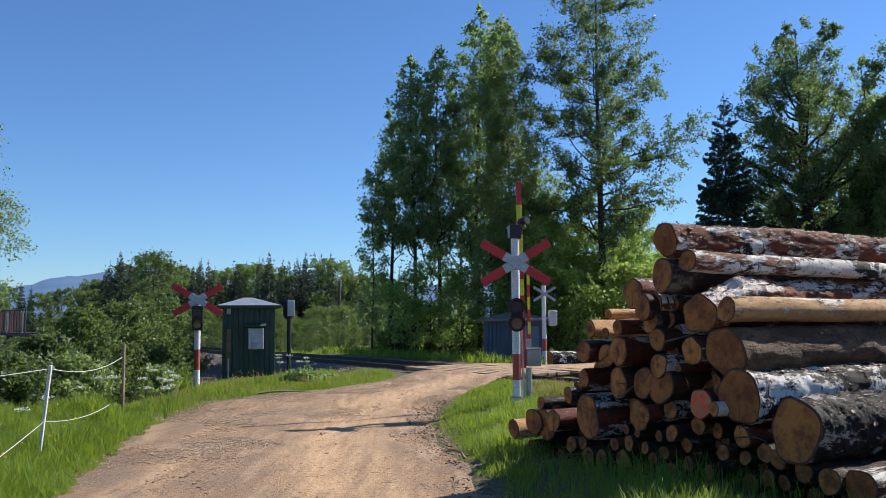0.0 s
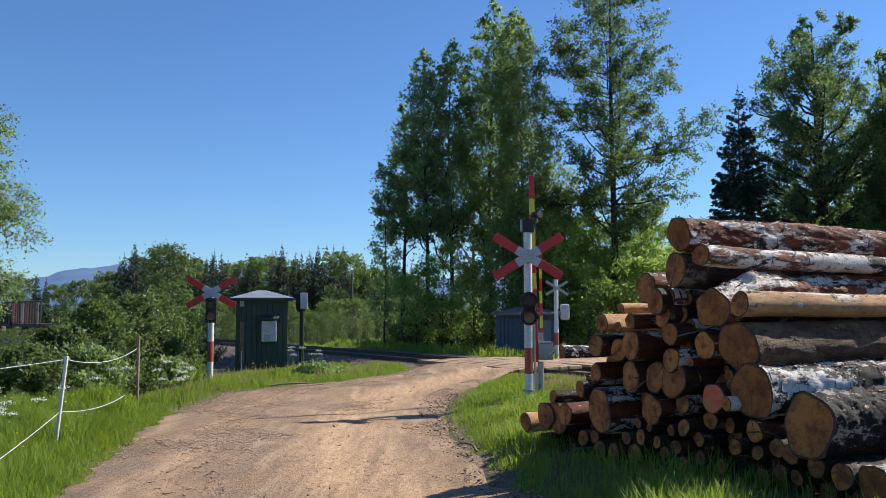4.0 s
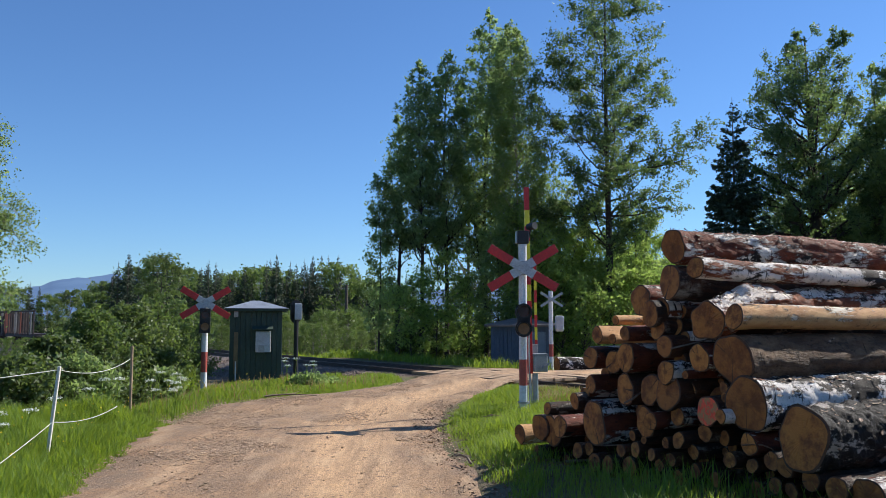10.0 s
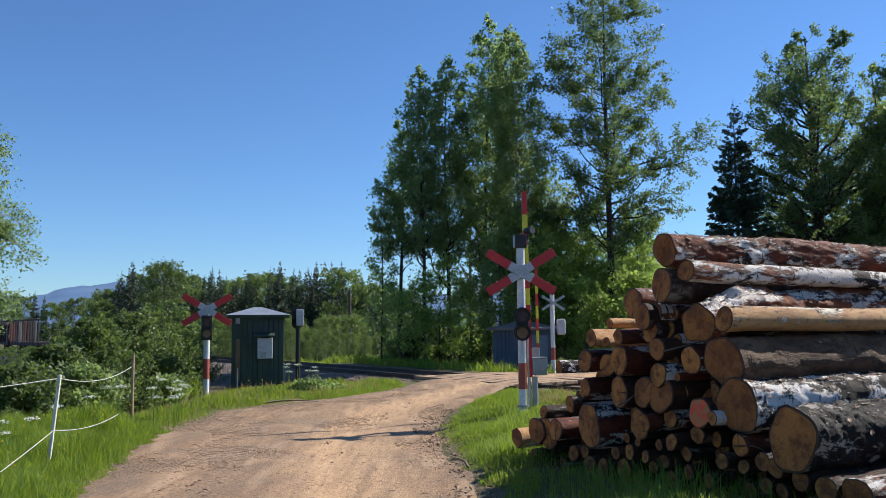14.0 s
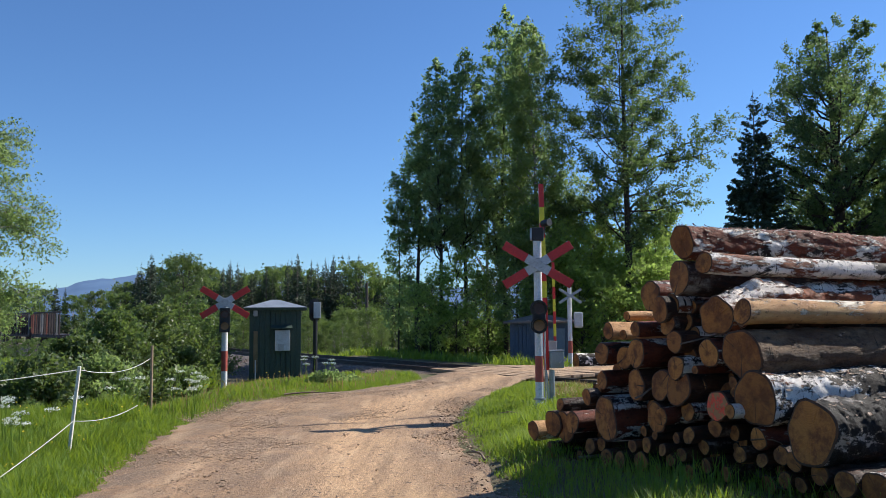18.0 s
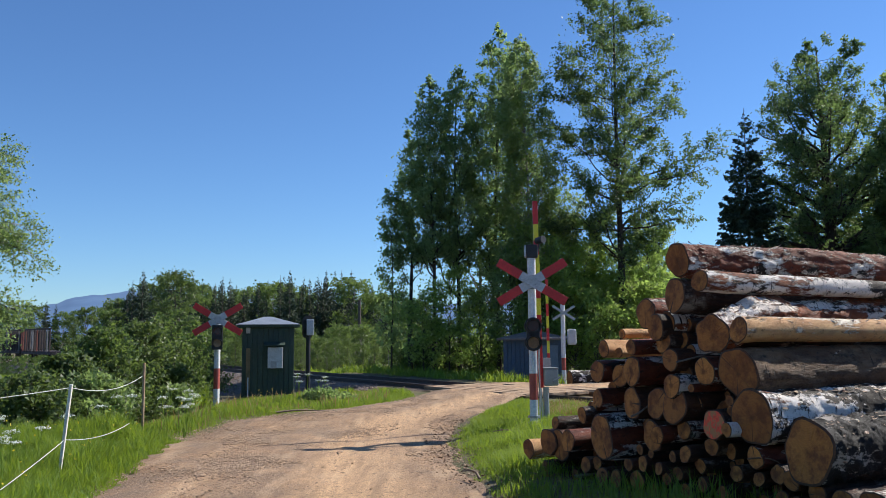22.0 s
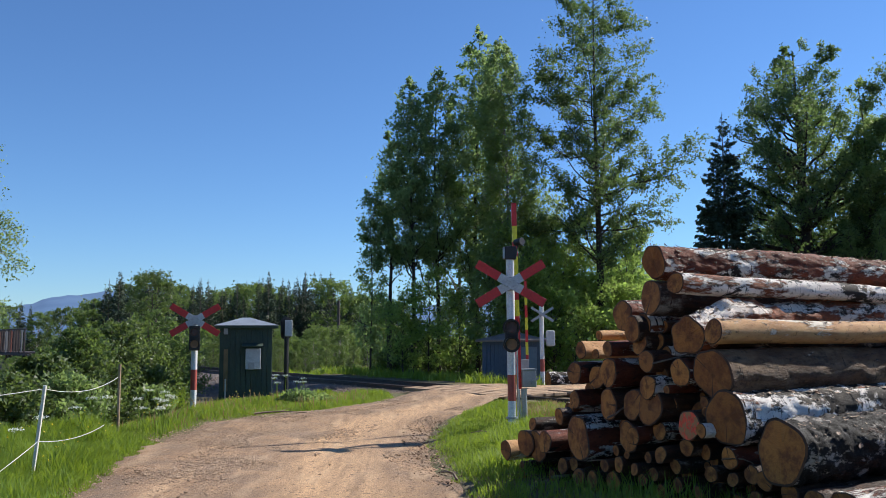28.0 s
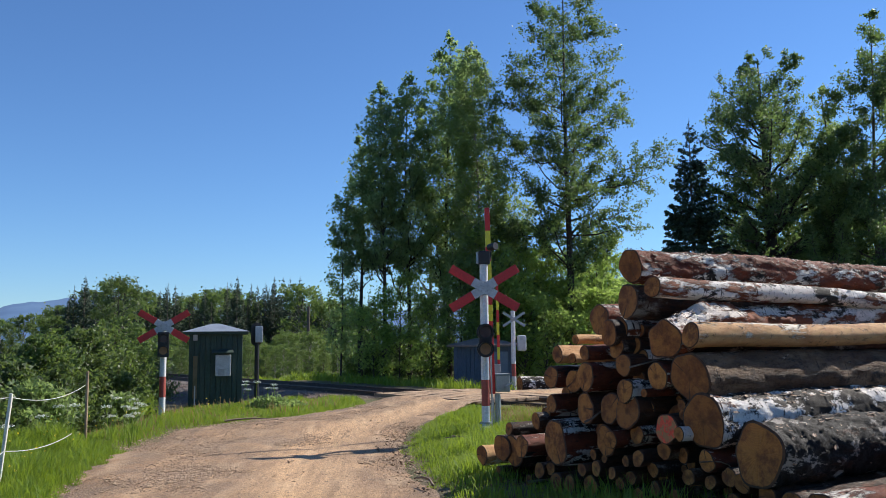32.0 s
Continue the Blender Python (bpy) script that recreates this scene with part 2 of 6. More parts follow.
def box(bm, size, at=(0, 0, 0), turn=(0, 0, 0), bevel=0.0, taper=1.0):
    """A box with rounded edges, added to bm; taper shrinks its top."""
    r = bmesh.ops.create_cube(bm, size=1.0)
    vs = r["verts"]
    for v in vs:
        k = taper if v.co.z > 0 else 1.0
        v.co = Vector((v.co.x * size[0] * k, v.co.y * size[1] * k, v.co.z * size[2]))
    if bevel:
        es = list({e for v in vs for e in v.link_edges})
        vs = list({v for f in bmesh.ops.bevel(bm, geom=es, offset=bevel, segments=2, affect="EDGES", profile=0.5)["faces"] for v in f.verts} | {v for v in vs if v.is_valid})
    bmesh.ops.transform(bm, matrix=pose(*at, *turn), verts=vs)
    return bm


def rod(bm, r1, r2, a, b, segments=14):
    """A round rod from a to b, added to bm."""
    a, b = Vector(a), Vector(b)
    m = Matrix.Translation((a + b) / 2) @ (b - a).to_track_quat("Z", "Y").to_matrix().to_4x4()
    bmesh.ops.create_cone(bm, cap_ends=True, segments=segments, radius1=r1, radius2=r2, depth=(b - a).length, matrix=m)
    return bm


def fresh():
    return bmesh.new()


def tubes(name, paths, most=6):
    """One mesh of tapered tubes; paths: (points n x 3, radii n). Thin ones get three sides."""
    V, F, base = [], [], 0
    for pts, rad in paths:
        sides = most if rad[0] > 0.03 or most < 6 else 3
        ang = np.linspace(0, 2 * np.pi, sides, endpoint=False)
        pts, rad = np.asarray(pts, float), np.asarray(rad, float)
        d = np.gradient(pts, axis=0)
        d /= np.linalg.norm(d, axis=1, keepdims=True) + 1e-9
        up = np.where(np.abs(d[:, 2:3]) > 0.9, np.array([[1.0, 0, 0]]), np.array([[0, 0, 1.0]]))
        u = np.cross(d, up)
        u /= np.linalg.norm(u, axis=1, keepdims=True) + 1e-9
        v = np.cross(d, u)
        ring = pts[:, None, :] + rad[:, None, None] * (np.cos(ang)[None, :, None] * u[:, None, :] + np.sin(ang)[None, :, None] * v[:, None, :])
        n = len(pts)
        V.append(ring.reshape(-1, 3))
        i = np.arange(n - 1)[:, None] * sides
        j = np.arange(sides)[None, :]
        k = (j + 1) % sides
        F.append((np.stack([i + j, i + k, i + sides + k, i + sides + j], -1).reshape(-1, 4)) + base)
        base += n * sides
    return mesh_of(name, np.concatenate(V), np.concatenate(F), True)


def leaves(name, centres, size, rng, narrow=0.6, along=None, flat=0.0, tri=False):
    """One mesh of small leaf blades, each bent along its middle, at the given centres."""
    n = len(centres)
    a = rng.normal(size=(n, 3))
    if along is not None:
        a = along + 0.45 * a
    a[:, 2] *= 1 - flat
    a /= np.linalg.norm(a, axis=1, keepdims=True)
    b = np.cross(a, rng.normal(size=(n, 3)))
    b /= np.linalg.norm(b, axis=1, keepdims=True) + 1e-9
    s = np.reshape(size, (-1, 1)) * rng.uniform(0.6, 1.35, (n, 1))
    a, b = a * s * 0.5, b * s * 0.5 * narrow
    if tri:
        V = np.stack([centres - a, centres + b * 1.2 + a * 0.4, centres + a - b], 1).reshape(-1, 3)
        return mesh_of(name, V, np.arange(3 * n).reshape(-1, 3))
    sag = np.cross(a, b)
    sag /= np.linalg.norm(sag, axis=1, keepdims=True) + 1e-9
    sag = sag * s * 0.10
    V = np.stack([centres - a, centres + b + sag, centres + a, centres - b + sag], 1).reshape(-1, 3)
    i = np.arange(n)[:, None] * 4
    F = np.concatenate([i + np.array([[0, 1, 2]]), i + np.array([[0, 2, 3]])], 1).reshape(-1, 3)
    return mesh_of(name, V, F)


def smooth(x):
    x = np.clip(x, 0, 1)
    return x * x * (3 - 2 * x)


# The track: a straight line; s metres along it, o metres off to its far side.
TRACK0, TRACKD = np.array([1.50, 21.8]), np.array([-0.568, 0.823])
TRACKN = np.array([0.823, 0.568])


def on_track(s, o=0.0):
    return TRACK0 + TRACKD * s + TRACKN * o


def road_dip(x, y):
    """The road lies a little lower than its verges before it climbs to the track."""
    return -0.13 * smooth((1.0 - x) / 1.1) * smooth((x + 5.6) / 1.3) * smooth((y - 1) / 3) * smooth((17.5 - y) / 4)


def ground_z(x, y):
    """Height of the ground."""
    x, y = np.asarray(x, float), np.asarray(y, float)
    o = (x - TRACK0[0]) * TRACKN[0] + (y - TRACK0[1]) * TRACKN[1]
    s = (x - TRACK0[0]) * TRACKD[0] + (y - TRACK0[1]) * TRACKD[1]
    z = 0.10 * smooth((x - 0.6) / 1.3) * smooth((9.0 - y) / 3.0)
    z = z - 0.30 * smooth((-4.6 - x) / 1.5) * smooth((y - 11) / 6)
    z = z - 0.7 * smooth((-7.5 - x) / 5) * smooth((y - 6) / 6)
    z = z - 0.25 * smooth((o - 2.8) / 2.5)
    z = z - 1.2 * smooth((s - 25) / 60)
    z = z - 0.30 * smooth((s - 2.8) / 1.3) * smooth((o + 5.0) / 1.8) * smooth((1.2 - o) / 1.0)
    z = z + road_dip(x, y)
    return z + 0.03 * np.sin(1.7 * x + 0.4 * y) * np.sin(1.3 * y - 0.5 * x)


# ---- ground, road, track, distance ----
# Left and right edge of the road, pair by pair, from behind the camera over the crossing and away.
ROAD_L = np.array([(-0.9, -9), (-1.9, 0), (-2.6, 4), (-3.17, 7.1), (-3.80, 10.2), (-3.98, 12.2), (-3.9, 14.4), (-3.3, 16.3), (-2.3, 17.2), (-1.4, 19.2), (-0.55, 21.9), (1.0, 24.9), (4.5, 27.6), (10, 30), (32, 36)])
ROAD_R = np.array([(3.1, -9), (1.7, 0), (0.95, 4), (0.41, 7.1), (-0.03, 10.2), (-0.09, 11.8), (0.12, 14.0), (0.5, 16.0), (0.75, 17.4), (1.25, 18.9), (2.1, 20.3), (3.6, 22.6), (6.2, 24.8), (11, 27), (33, 33)])


for edge_points in (ROAD_L, ROAD_R):
    edge_points *= 1 + 0.092 * (smooth((edge_points[:, 1:] - 1) / 3) * smooth((17.0 - edge_points[:, 1:]) / 4))


def road_point(k, v):
    """The road at pair k (a real number) and v from -1 (left edge) to 1."""
    j = np.arange(len(ROAD_L))
    L = np.stack([np.interp(k, j, ROAD_L[:, c]) for c in (0, 1)], -1)
    R = np.stack([np.interp(k, j, ROAD_R[:, c]) for c in (0, 1)], -1)
    return L + (R - L) * ((v + 1) / 2)[..., None]


def build_ground():
    near = np.concatenate([np.arange(-40, -14, 1.0), np.arange(-14, 14, 0.35), np.arange(14, 40.1, 1.0)])
    far = np.array([50, 65, 85, 120, 180, 280, 450, 800, 1500, 3200])
    xs = np.concatenate([-far[::-1], near, far])
    ys = np.concatenate([-far[::-1], near, np.array([44, 49, 55, 62, 70, 80, 95, 120, 160, 240, 400, 700, 1300, 3200])])
    X, Y = np.meshgrid(xs, ys)
    Z = ground_z(X, Y)
    # a shallow bed under the road
    mid = road_point(np.linspace(0, len(ROAD_L) - 1, 260), np.zeros(260))
    half = np.linalg.norm(road_point(np.linspace(0, len(ROAD_L) - 1, 260), np.ones(260)) - mid, axis=1)
    low = (np.abs(X) < 40) & (np.abs(Y) < 40)
    P = np.stack([X[low], Y[low]], -1)
    depth = np.min(np.linalg.norm(P[:, None] - mid[None], axis=2) - half[None] * 0.86, axis=1)
    Z[low] -= 0.16 * smooth(-depth / 0.25 + 0.4)
    V = np.stack([X, Y, Z], -1).reshape(-1, 3)
    w = len(xs)
    i = (np.arange(len(ys) - 1)[:, None] * w + np.arange(w - 1)[None, :]).reshape(-1, 1)
    ob = part("ground", mesh_of("ground", V, i + np.array([[0, 1, w + 1, w]]), True), GRASS_SOIL)
    tagged(ob, "grassy soil ground beside a gravel road", "ground", kind="structure")


def build_road():
    m, tree, s = nodes_of("gravel_road", 0.95)
    uv = tree.nodes.new("ShaderNodeUVMap").outputs[0]
    sep = tree.nodes.new("ShaderNodeSeparateXYZ")
    tree.links.new(uv, sep.inputs[0])
    c = mixed(tree, noisy(tree, 0.7, 5, (1, 1, 1), 0.4, 0.62), (0.60, 0.36, 0.185), (0.44, 0.265, 0.145))
    loose = mixed(tree, noisy(tree, 55, 2, (1, 1, 1), 0.36, 0.64), (0.12, 0.085, 0.06), (0.48, 0.34, 0.22))
    wheel = tree.nodes.new("ShaderNodeValToRGB")
    el = wheel.color_ramp.elements
    el[0].position, el[0].color = 0.0, (1, 1, 1, 1)
    el[1].position, el[1].color = 1.0, (0.85, 0.85, 0.85, 1)
    for p, v in ((0.13, 0.85), (0.24, 0.5), (0.36, 0.55), (0.47, 0.65), (0.60, 0.05), (0.76, 0.05), (0.88, 0.6)):
        e = el.new(p)
        e.color = (v, v, v, 1)
    tree.links.new(sep.outputs[0], wheel.inputs[0])
    rub = noisy(tree, 1.6, 6, (1, 1, 1), 0.40, 0.58, False, 0.7)
    fac = tree.nodes.new("ShaderNodeMath")
    fac.operation = "MULTIPLY"
    tree.links.new(wheel.outputs[0], fac.inputs[0])
    tree.links.new(rub, fac.inputs[1])
    c = mixed(tree, wheel.outputs[0], mixed(tree, 0.75, c, (0.86, 0.545, 0.29)), mixed(tree, 0.7, c, (0.32, 0.185, 0.10)))
    c = mixed(tree, fac.outputs[0], c, loose)
    c = mixed(tree, noisy(tree, 90, 3, (1, 1, 1), 0.36, 0.62), mixed(tree, 0.62, c, (0.12, 0.09, 0.07)), c)
    c = mixed(tree, noisy(tree, 21, 4, (1, 1, 1), 0.58, 0.66), c, (0.13, 0.095, 0.07))
    c = mixed(tree, noisy(tree, 5.5, 6, (1.5, 0.16, 1), 0.44, 0.66, False, 0.65), c, mixed(tree, 0.45, c, (0.17, 0.105, 0.065)))
    c = mixed(tree, noisy(tree, 2.3, 5, (1.3, 0.3, 1), 0.52, 0.66, False, 0.6), c, mixed(tree, 0.4, c, (0.66, 0.46, 0.28)))
    tree.links.new(c, s.inputs["Base Color"])
    c = mixed(tree, noisy(tree, 32, 5, (1, 1, 1), 0.40, 0.50, False, 0.75), mixed(tree, 0.32, c, (0.12, 0.07, 0.045)), c)
    tree.links.new(c, s.inputs["Base Color"])
    bumpy(tree, s, mixed(tree, 0.45, noisy(tree, 70, 4, (1, 1, 1), 0.2, 0.8), noisy(tree, 16, 6, (1, 1, 1), 0.25, 0.75, False, 0.7)), 0.9, 0.022)
    ks, vs = np.linspace(0, len(ROAD_L) - 1, 300), np.linspace(-1, 1, 41)
    K, Vv = np.meshgrid(ks, vs, indexing="ij")
    edge = 1.02 + 0.014 * np.sin(K * 9.1 + Vv * 2) + 0.018 * np.sin(K * 23.7) + 0.012 * np.sin(K * 57.0 + Vv)
    P = road_point(K, Vv * edge)
    rut = -0.030 * (np.exp(-((Vv - 0.36) / 0.16) ** 2) + 0.8 * np.exp(-((Vv + 0.42) / 0.16) ** 2))
    hump = 0.012 * np.sin(P[..., 0] * 3.1 + P[..., 1] * 1.7) * np.sin(P[..., 1] * 2.3 - P[..., 0])
    off = np.abs((P[..., 0] - TRACK0[0]) * TRACKN[0] + (P[..., 1] - TRACK0[1]) * TRACKN[1])
    z = TRACK_Z * smooth((3.4 - off) / 2.0) + ground_z(P[..., 0], P[..., 1]) * smooth((np.abs(Vv) - 0.4) / 0.6) + road_dip(P[..., 0], P[..., 1]) * (1 - smooth((np.abs(Vv) - 0.4) / 0.6)) + 0.045 * (1 - np.abs(Vv) ** 6) - 0.015 + rut + hump * (np.abs(Vv) < 0.97)
    V = np.concatenate([P, z[..., None]], -1).reshape(-1, 3)
    w = len(vs)
    i = (np.arange(len(ks) - 1)[:, None] * w + np.arange(w - 1)[None, :]).reshape(-1, 1)
    F = i + np.array([[0, 1, w + 1, w]])
    me = mesh_of("road", V, F, True)
    layer = me.uv_layers.new(name="across")
    layer.data.foreach_set("uv", np.stack([(Vv.reshape(-1)[F.ravel()] + 1) / 2, K.reshape(-1)[F.ravel()]], -1).astype(np.float32).ravel())
    ob = part("road", me, m)
    tagged(ob, "pale dusty gravel road with wheel tracks", "road", kind="structure")
    # loose stones
    rng = np.random.default_rng(5)
    n = 30000
    k = rng.uniform(2.2, 9.6, n)
    v = np.where(rng.random(n) < 0.55, np.sign(rng.normal(size=n)) * rng.uniform(0.7, 1.05, n), rng.normal(-0.45, 0.35, n))
    p = road_point(k, np.clip(v, -1.08, 1.08))
    m = 10000
    a = rng.random(m) < 0.72
    p[:m, 0] = np.where(a, rng.normal(-2.3, 0.50, m), rng.normal(-2.5, 0.35, m))
    p[:m, 1] = np.where(a, 12.4 + 0.55 * (p[:m, 0] + 2.3) + rng.normal(0, 0.42, m), rng.normal(9.5, 0.4, m))
    p[:m] *= 1.085
    v[:m] = 0.3
    size = 0.0085 * np.exp(rng.normal(0, 0.5, n)).clip(0.4, 3.2)
    octa = np.array([(1, 0, 0), (0, 1, 0), (-1, 0, 0), (0, -1, 0), (0.1, 0.1, 0.5), (0, 0, -0.6)])
    tri = np.array([(0, 1, 4), (1, 2, 4), (2, 3, 4), (3, 0, 4), (1, 0, 5), (2, 1, 5), (3, 2, 5), (0, 3, 5)])
    q = octa[None] * size[:, None, None] * rng.uniform(0.6, 1.3, (n, 6, 3))
    q[..., 0] += p[:, None, 0]
    q[..., 1] += p[:, None, 1]
    q[..., 2] += 0.022 * (1 - np.clip(np.abs(v), 0, 1) ** 4)[:, None] + 0.004 + road_dip(p[:, 0], p[:, 1])[:, None]
    F = (np.arange(n)[:, None, None] * 6 + tri[None]).reshape(-1, 3)
    ob = part("gravel", mesh_of("gravel", q.reshape(-1, 3), F), STONE)
    tagged(ob, "loose grey and brown stones on the road", "gravel", kind="stuff")


STONE = surface("stone", (0.26, 0.18, 0.125), (0.48, 0.34, 0.22), 14, 0.9, 0, 80)
BALLAST_STONE = surface("ballast_stone", (0.15, 0.11, 0.085), (0.31, 0.235, 0.18), 14, 0.95, 0, 80)
STEEL_RAIL = surface("rusty_rail", (0.055, 0.042, 0.036), (0.09, 0.06, 0.045), 6, 0.6, 0.3, 60)
SLEEPER = surface("tarred_sleeper", (0.035, 0.03, 0.027), (0.07, 0.058, 0.048), 5, 0.9, 0, 40)
BALLAST = surface("ballast", (0.12, 0.095, 0.08), (0.23, 0.185, 0.155), 9, 0.95, 0, 30, None, (0, 1), 0.9, 0.04, shuffle=False)
PLANK = surface("weathered_plank", (0.46, 0.31, 0.19), (0.36, 0.25, 0.16), 3, 0.9, 0, 25, (0.17, 0.12, 0.085), (0.55, 0.70), 0.6, 0.008, (1, 8, 1))
TRACK_Z = 0.10


def build_track():
    yaw = math.degrees(math.atan2(TRACKD[1], TRACKD[0]))
    at = pose(TRACK0[0], TRACK0[1], 0, 0, 0, yaw)
    track = thing("railway_track", at, "single railway track with dark rusty rails on stone ballast", "railway track", kind="structure")
    # the thing's own x runs along the track, its y towards the camera's side
    fall = lambda x: -1.2 * smooth((x - 25) / 60)
    xs = np.concatenate([np.arange(-45, 30, 1.5), np.arange(30, 160, 4.0)])
    for y in (-0.7175, 0.7175):
        prof = np.array([(-0.065, 0), (-0.065, 0.014), (-0.012, 0.03), (-0.012, 0.11), (-0.036, 0.12), (-0.036, 0.15), (0.036, 0.15), (0.036, 0.12), (0.012, 0.11), (0.012, 0.03), (0.065, 0.014), (0.065, 0)])
        V = np.stack([np.repeat(xs, 12), np.tile(prof[:, 0] + y, len(xs)), np.tile(prof[:, 1], len(xs)) + TRACK_Z - 0.15 + np.repeat(fall(xs), 12)], -1)
        i = (np.arange(len(xs) - 1)[:, None] * 12 + np.arange(12)[None, :])
        j = (np.arange(len(xs) - 1)[:, None] * 12 + (np.arange(12)[None, :] + 1) % 12)
        part("rail", mesh_of("rail", V, np.stack([i, j, j + 12, i + 12], -1).reshape(-1, 4)), STEEL_RAIL, track)
    bed = np.array([(-3.1, -0.75), (-1.7, -0.05), (-1.4, 0.02), (1.4, 0.02), (1.7, -0.02), (2.6, -0.25), (3.2, -0.7)])
    bed[:, 1] += TRACK_Z - 0.16
    xb = np.arange(-45, 160, 0.5)
    rng = np.random.default_rng(8)
    V = np.stack([np.repeat(xb, 7), np.tile(bed[:, 0], len(xb)) + rng.normal(0, 0.05, len(xb) * 7), np.tile(bed[:, 1], len(xb)) + np.repeat(fall(xb), 7) + rng.normal(0, 0.012, len(xb) * 7)], -1)
    i = (np.arange(len(xb) - 1)[:, None] * 7 + np.arange(6)[None, :]).reshape(-1, 1)
    part("ballast_bed", mesh_of("ballast_bed", V, i + np.array([[0, 7, 8, 1]])), BALLAST, track, "grey crushed stone ballast")
    bm = fresh()
    box(bm, (0.24, 2.5, 0.14), (0, 0, TRACK_Z - 0.205), bevel=0.012)
    first = part("sleeper", bm, SLEEPER, track)
    for k in range(-20, 70):
        x = k * 0.62
        if k == 0 or -1.9 < x < 2.1:
            continue
        ob = new("sleeper", first.data)
        ob.parent = track
        ob.matrix_basis = pose(x, 0, float(fall(x)), 0, 0, (k * 7) % 3 - 1)
    # stones of the ballast near the crossing
    n = 22000
    x = rng.uniform(-9, 16, n)
    y = rng.uniform(-1.9, 2.9, n)
    keep = ~((x > -2.1) & (x < 2.3))
    x, y = x[keep], y[keep]
    n = len(x)
    z = np.interp(y, bed[:, 0], bed[:, 1]) + fall(x)
    size = 0.028 * np.exp(rng.normal(0, 0.35, n))
    octa = np.array([(1, 0, 0), (0, 1, 0), (-1, 0, 0), (0, -1, 0), (0.1, 0.1, 0.8), (0, 0, -0.6)])
    tri = np.array([(0, 1, 4), (1, 2, 4), (2, 3, 4), (3, 0, 4), (1, 0, 5), (2, 1, 5), (3, 2, 5), (0, 3, 5)])
    q = octa[None] * size[:, None, None] * rng.uniform(0.6, 1.3, (n, 6, 3))
    q += np.stack([x, y, z], -1)[:, None, :]
    F = (np.arange(n)[:, None, None] * 6 + tri[None]).reshape(-1, 3)
    ob = part("ballast_stones", mesh_of("ballast_stones", q.reshape(-1, 3), F), BALLAST_STONE, track)
    ob["kind"] = "stuff"
    # crossing deck: planks along the rails
    deck = thing("crossing_deck", pose(TRACK0[0], TRACK0[1], 0, 0, 0, yaw), "worn timber plank deck between the rails of the level crossing", "crossing deck", kind="structure")
    for k, y in enumerate((-1.22, -0.95, -0.50, -0.25, 0.0, 0.25, 0.50, 0.95, 1.22)):
        bm = fresh()
        box(bm, (4.4, 0.235, 0.08), (0.1 + 0.05 * (k % 3), y, TRACK_Z - 0.012 + 0.006 * (k % 2)), bevel=0.012)
        part("plank", bm, PLANK, deck)


def build_hills():
    """Wooded ridges on the horizon."""
    m, tree, s = nodes_of("far_hill_painted_haze", 1.0)
    # haze of the distance is painted: blue base tones and a faint blue glow
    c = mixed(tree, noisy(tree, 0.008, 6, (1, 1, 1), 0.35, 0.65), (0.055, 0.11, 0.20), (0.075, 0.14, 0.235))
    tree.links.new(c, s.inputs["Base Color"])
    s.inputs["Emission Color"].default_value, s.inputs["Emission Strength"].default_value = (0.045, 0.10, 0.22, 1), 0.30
    az = np.radians(np.linspace(-180, 180, 721))
    deg = np.degrees(az)
    top = 2.4 + 0.9 * np.exp(-((deg + 22.6) / 3.4) ** 2) + 2.2 * np.exp(-((deg - 16) / 9) ** 2) - 1.2 * np.exp(-((deg + 32) / 3) ** 2) + 0.35 * np.sin(deg * 0.31) + 0.10 * np.sin(deg * 1.7) + 0.035 * np.sin(deg * 7.3) + 0.02 * np.sin(deg * 17.0)
    rows = []
    for r, k in ((2100, -0.3), (2500, 0.6), (2900, 1.0), (3100, 0.9)):
        rows.append(np.stack([r * np.sin(az), r * np.cos(az), r * np.tan(np.radians(top)) * k - (30 if k < 0 else 0)], -1))
    V = np.concatenate(rows)
    w = len(az)
    i = (np.arange(3)[:, None] * w + np.arange(w - 1)[None, :]).reshape(-1, 1)
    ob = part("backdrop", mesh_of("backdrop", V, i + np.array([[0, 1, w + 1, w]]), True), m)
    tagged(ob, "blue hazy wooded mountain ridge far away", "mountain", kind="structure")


build_ground()
build_road()
build_track()
build_hills()


# ---- log pile ----
BARK_BIRCH = birch_bark("birch_log_bark", (0.88, 0.83, 0.75), (0.21, 0.05, 0.022), (0.02, 0.014, 0.010), (0.45, 0.48), (0.44, 0.47))
BARK_WHITE = birch_bark("white_birch_log_bark", (0.88, 0.83, 0.76), (0.30, 0.09, 0.035), (0.02, 0.014, 0.010), (0.54, 0.57), (0.46, 0.49))
BARK_ROUGH = birch_bark("rough_log_bark", (0.42, 0.37, 0.31), (0.15, 0.06, 0.028), (0.03, 0.022, 0.017), (0.42, 0.56), (0.54, 0.62))
BARK_TORN = birch_bark("torn_white_bark", (0.88, 0.83, 0.76), (0.30, 0.09, 0.035), (0.02, 0.014, 0.010), (0.57, 0.60), (0.52, 0.55))
BARK_PEEL = birch_bark("peeling_log_bark", (0.84, 0.77, 0.68), (0.30, 0.09, 0.035), (0.025, 0.017, 0.012), (0.44, 0.48), (0.42, 0.46))
BARK_BROWN = birch_bark("brown_log_bark", (0.26, 0.16, 0.09), (0.16, 0.085, 0.045), (0.03, 0.02, 0.014), (0.44, 0.56), (0.42, 0.52))
BARK_SCALY = birch_bark("scaly_log_bark", (0.40, 0.36, 0.32), (0.08, 0.04, 0.025), (0.012, 0.010, 0.009), (0.58, 0.62), (0.55, 0.58))
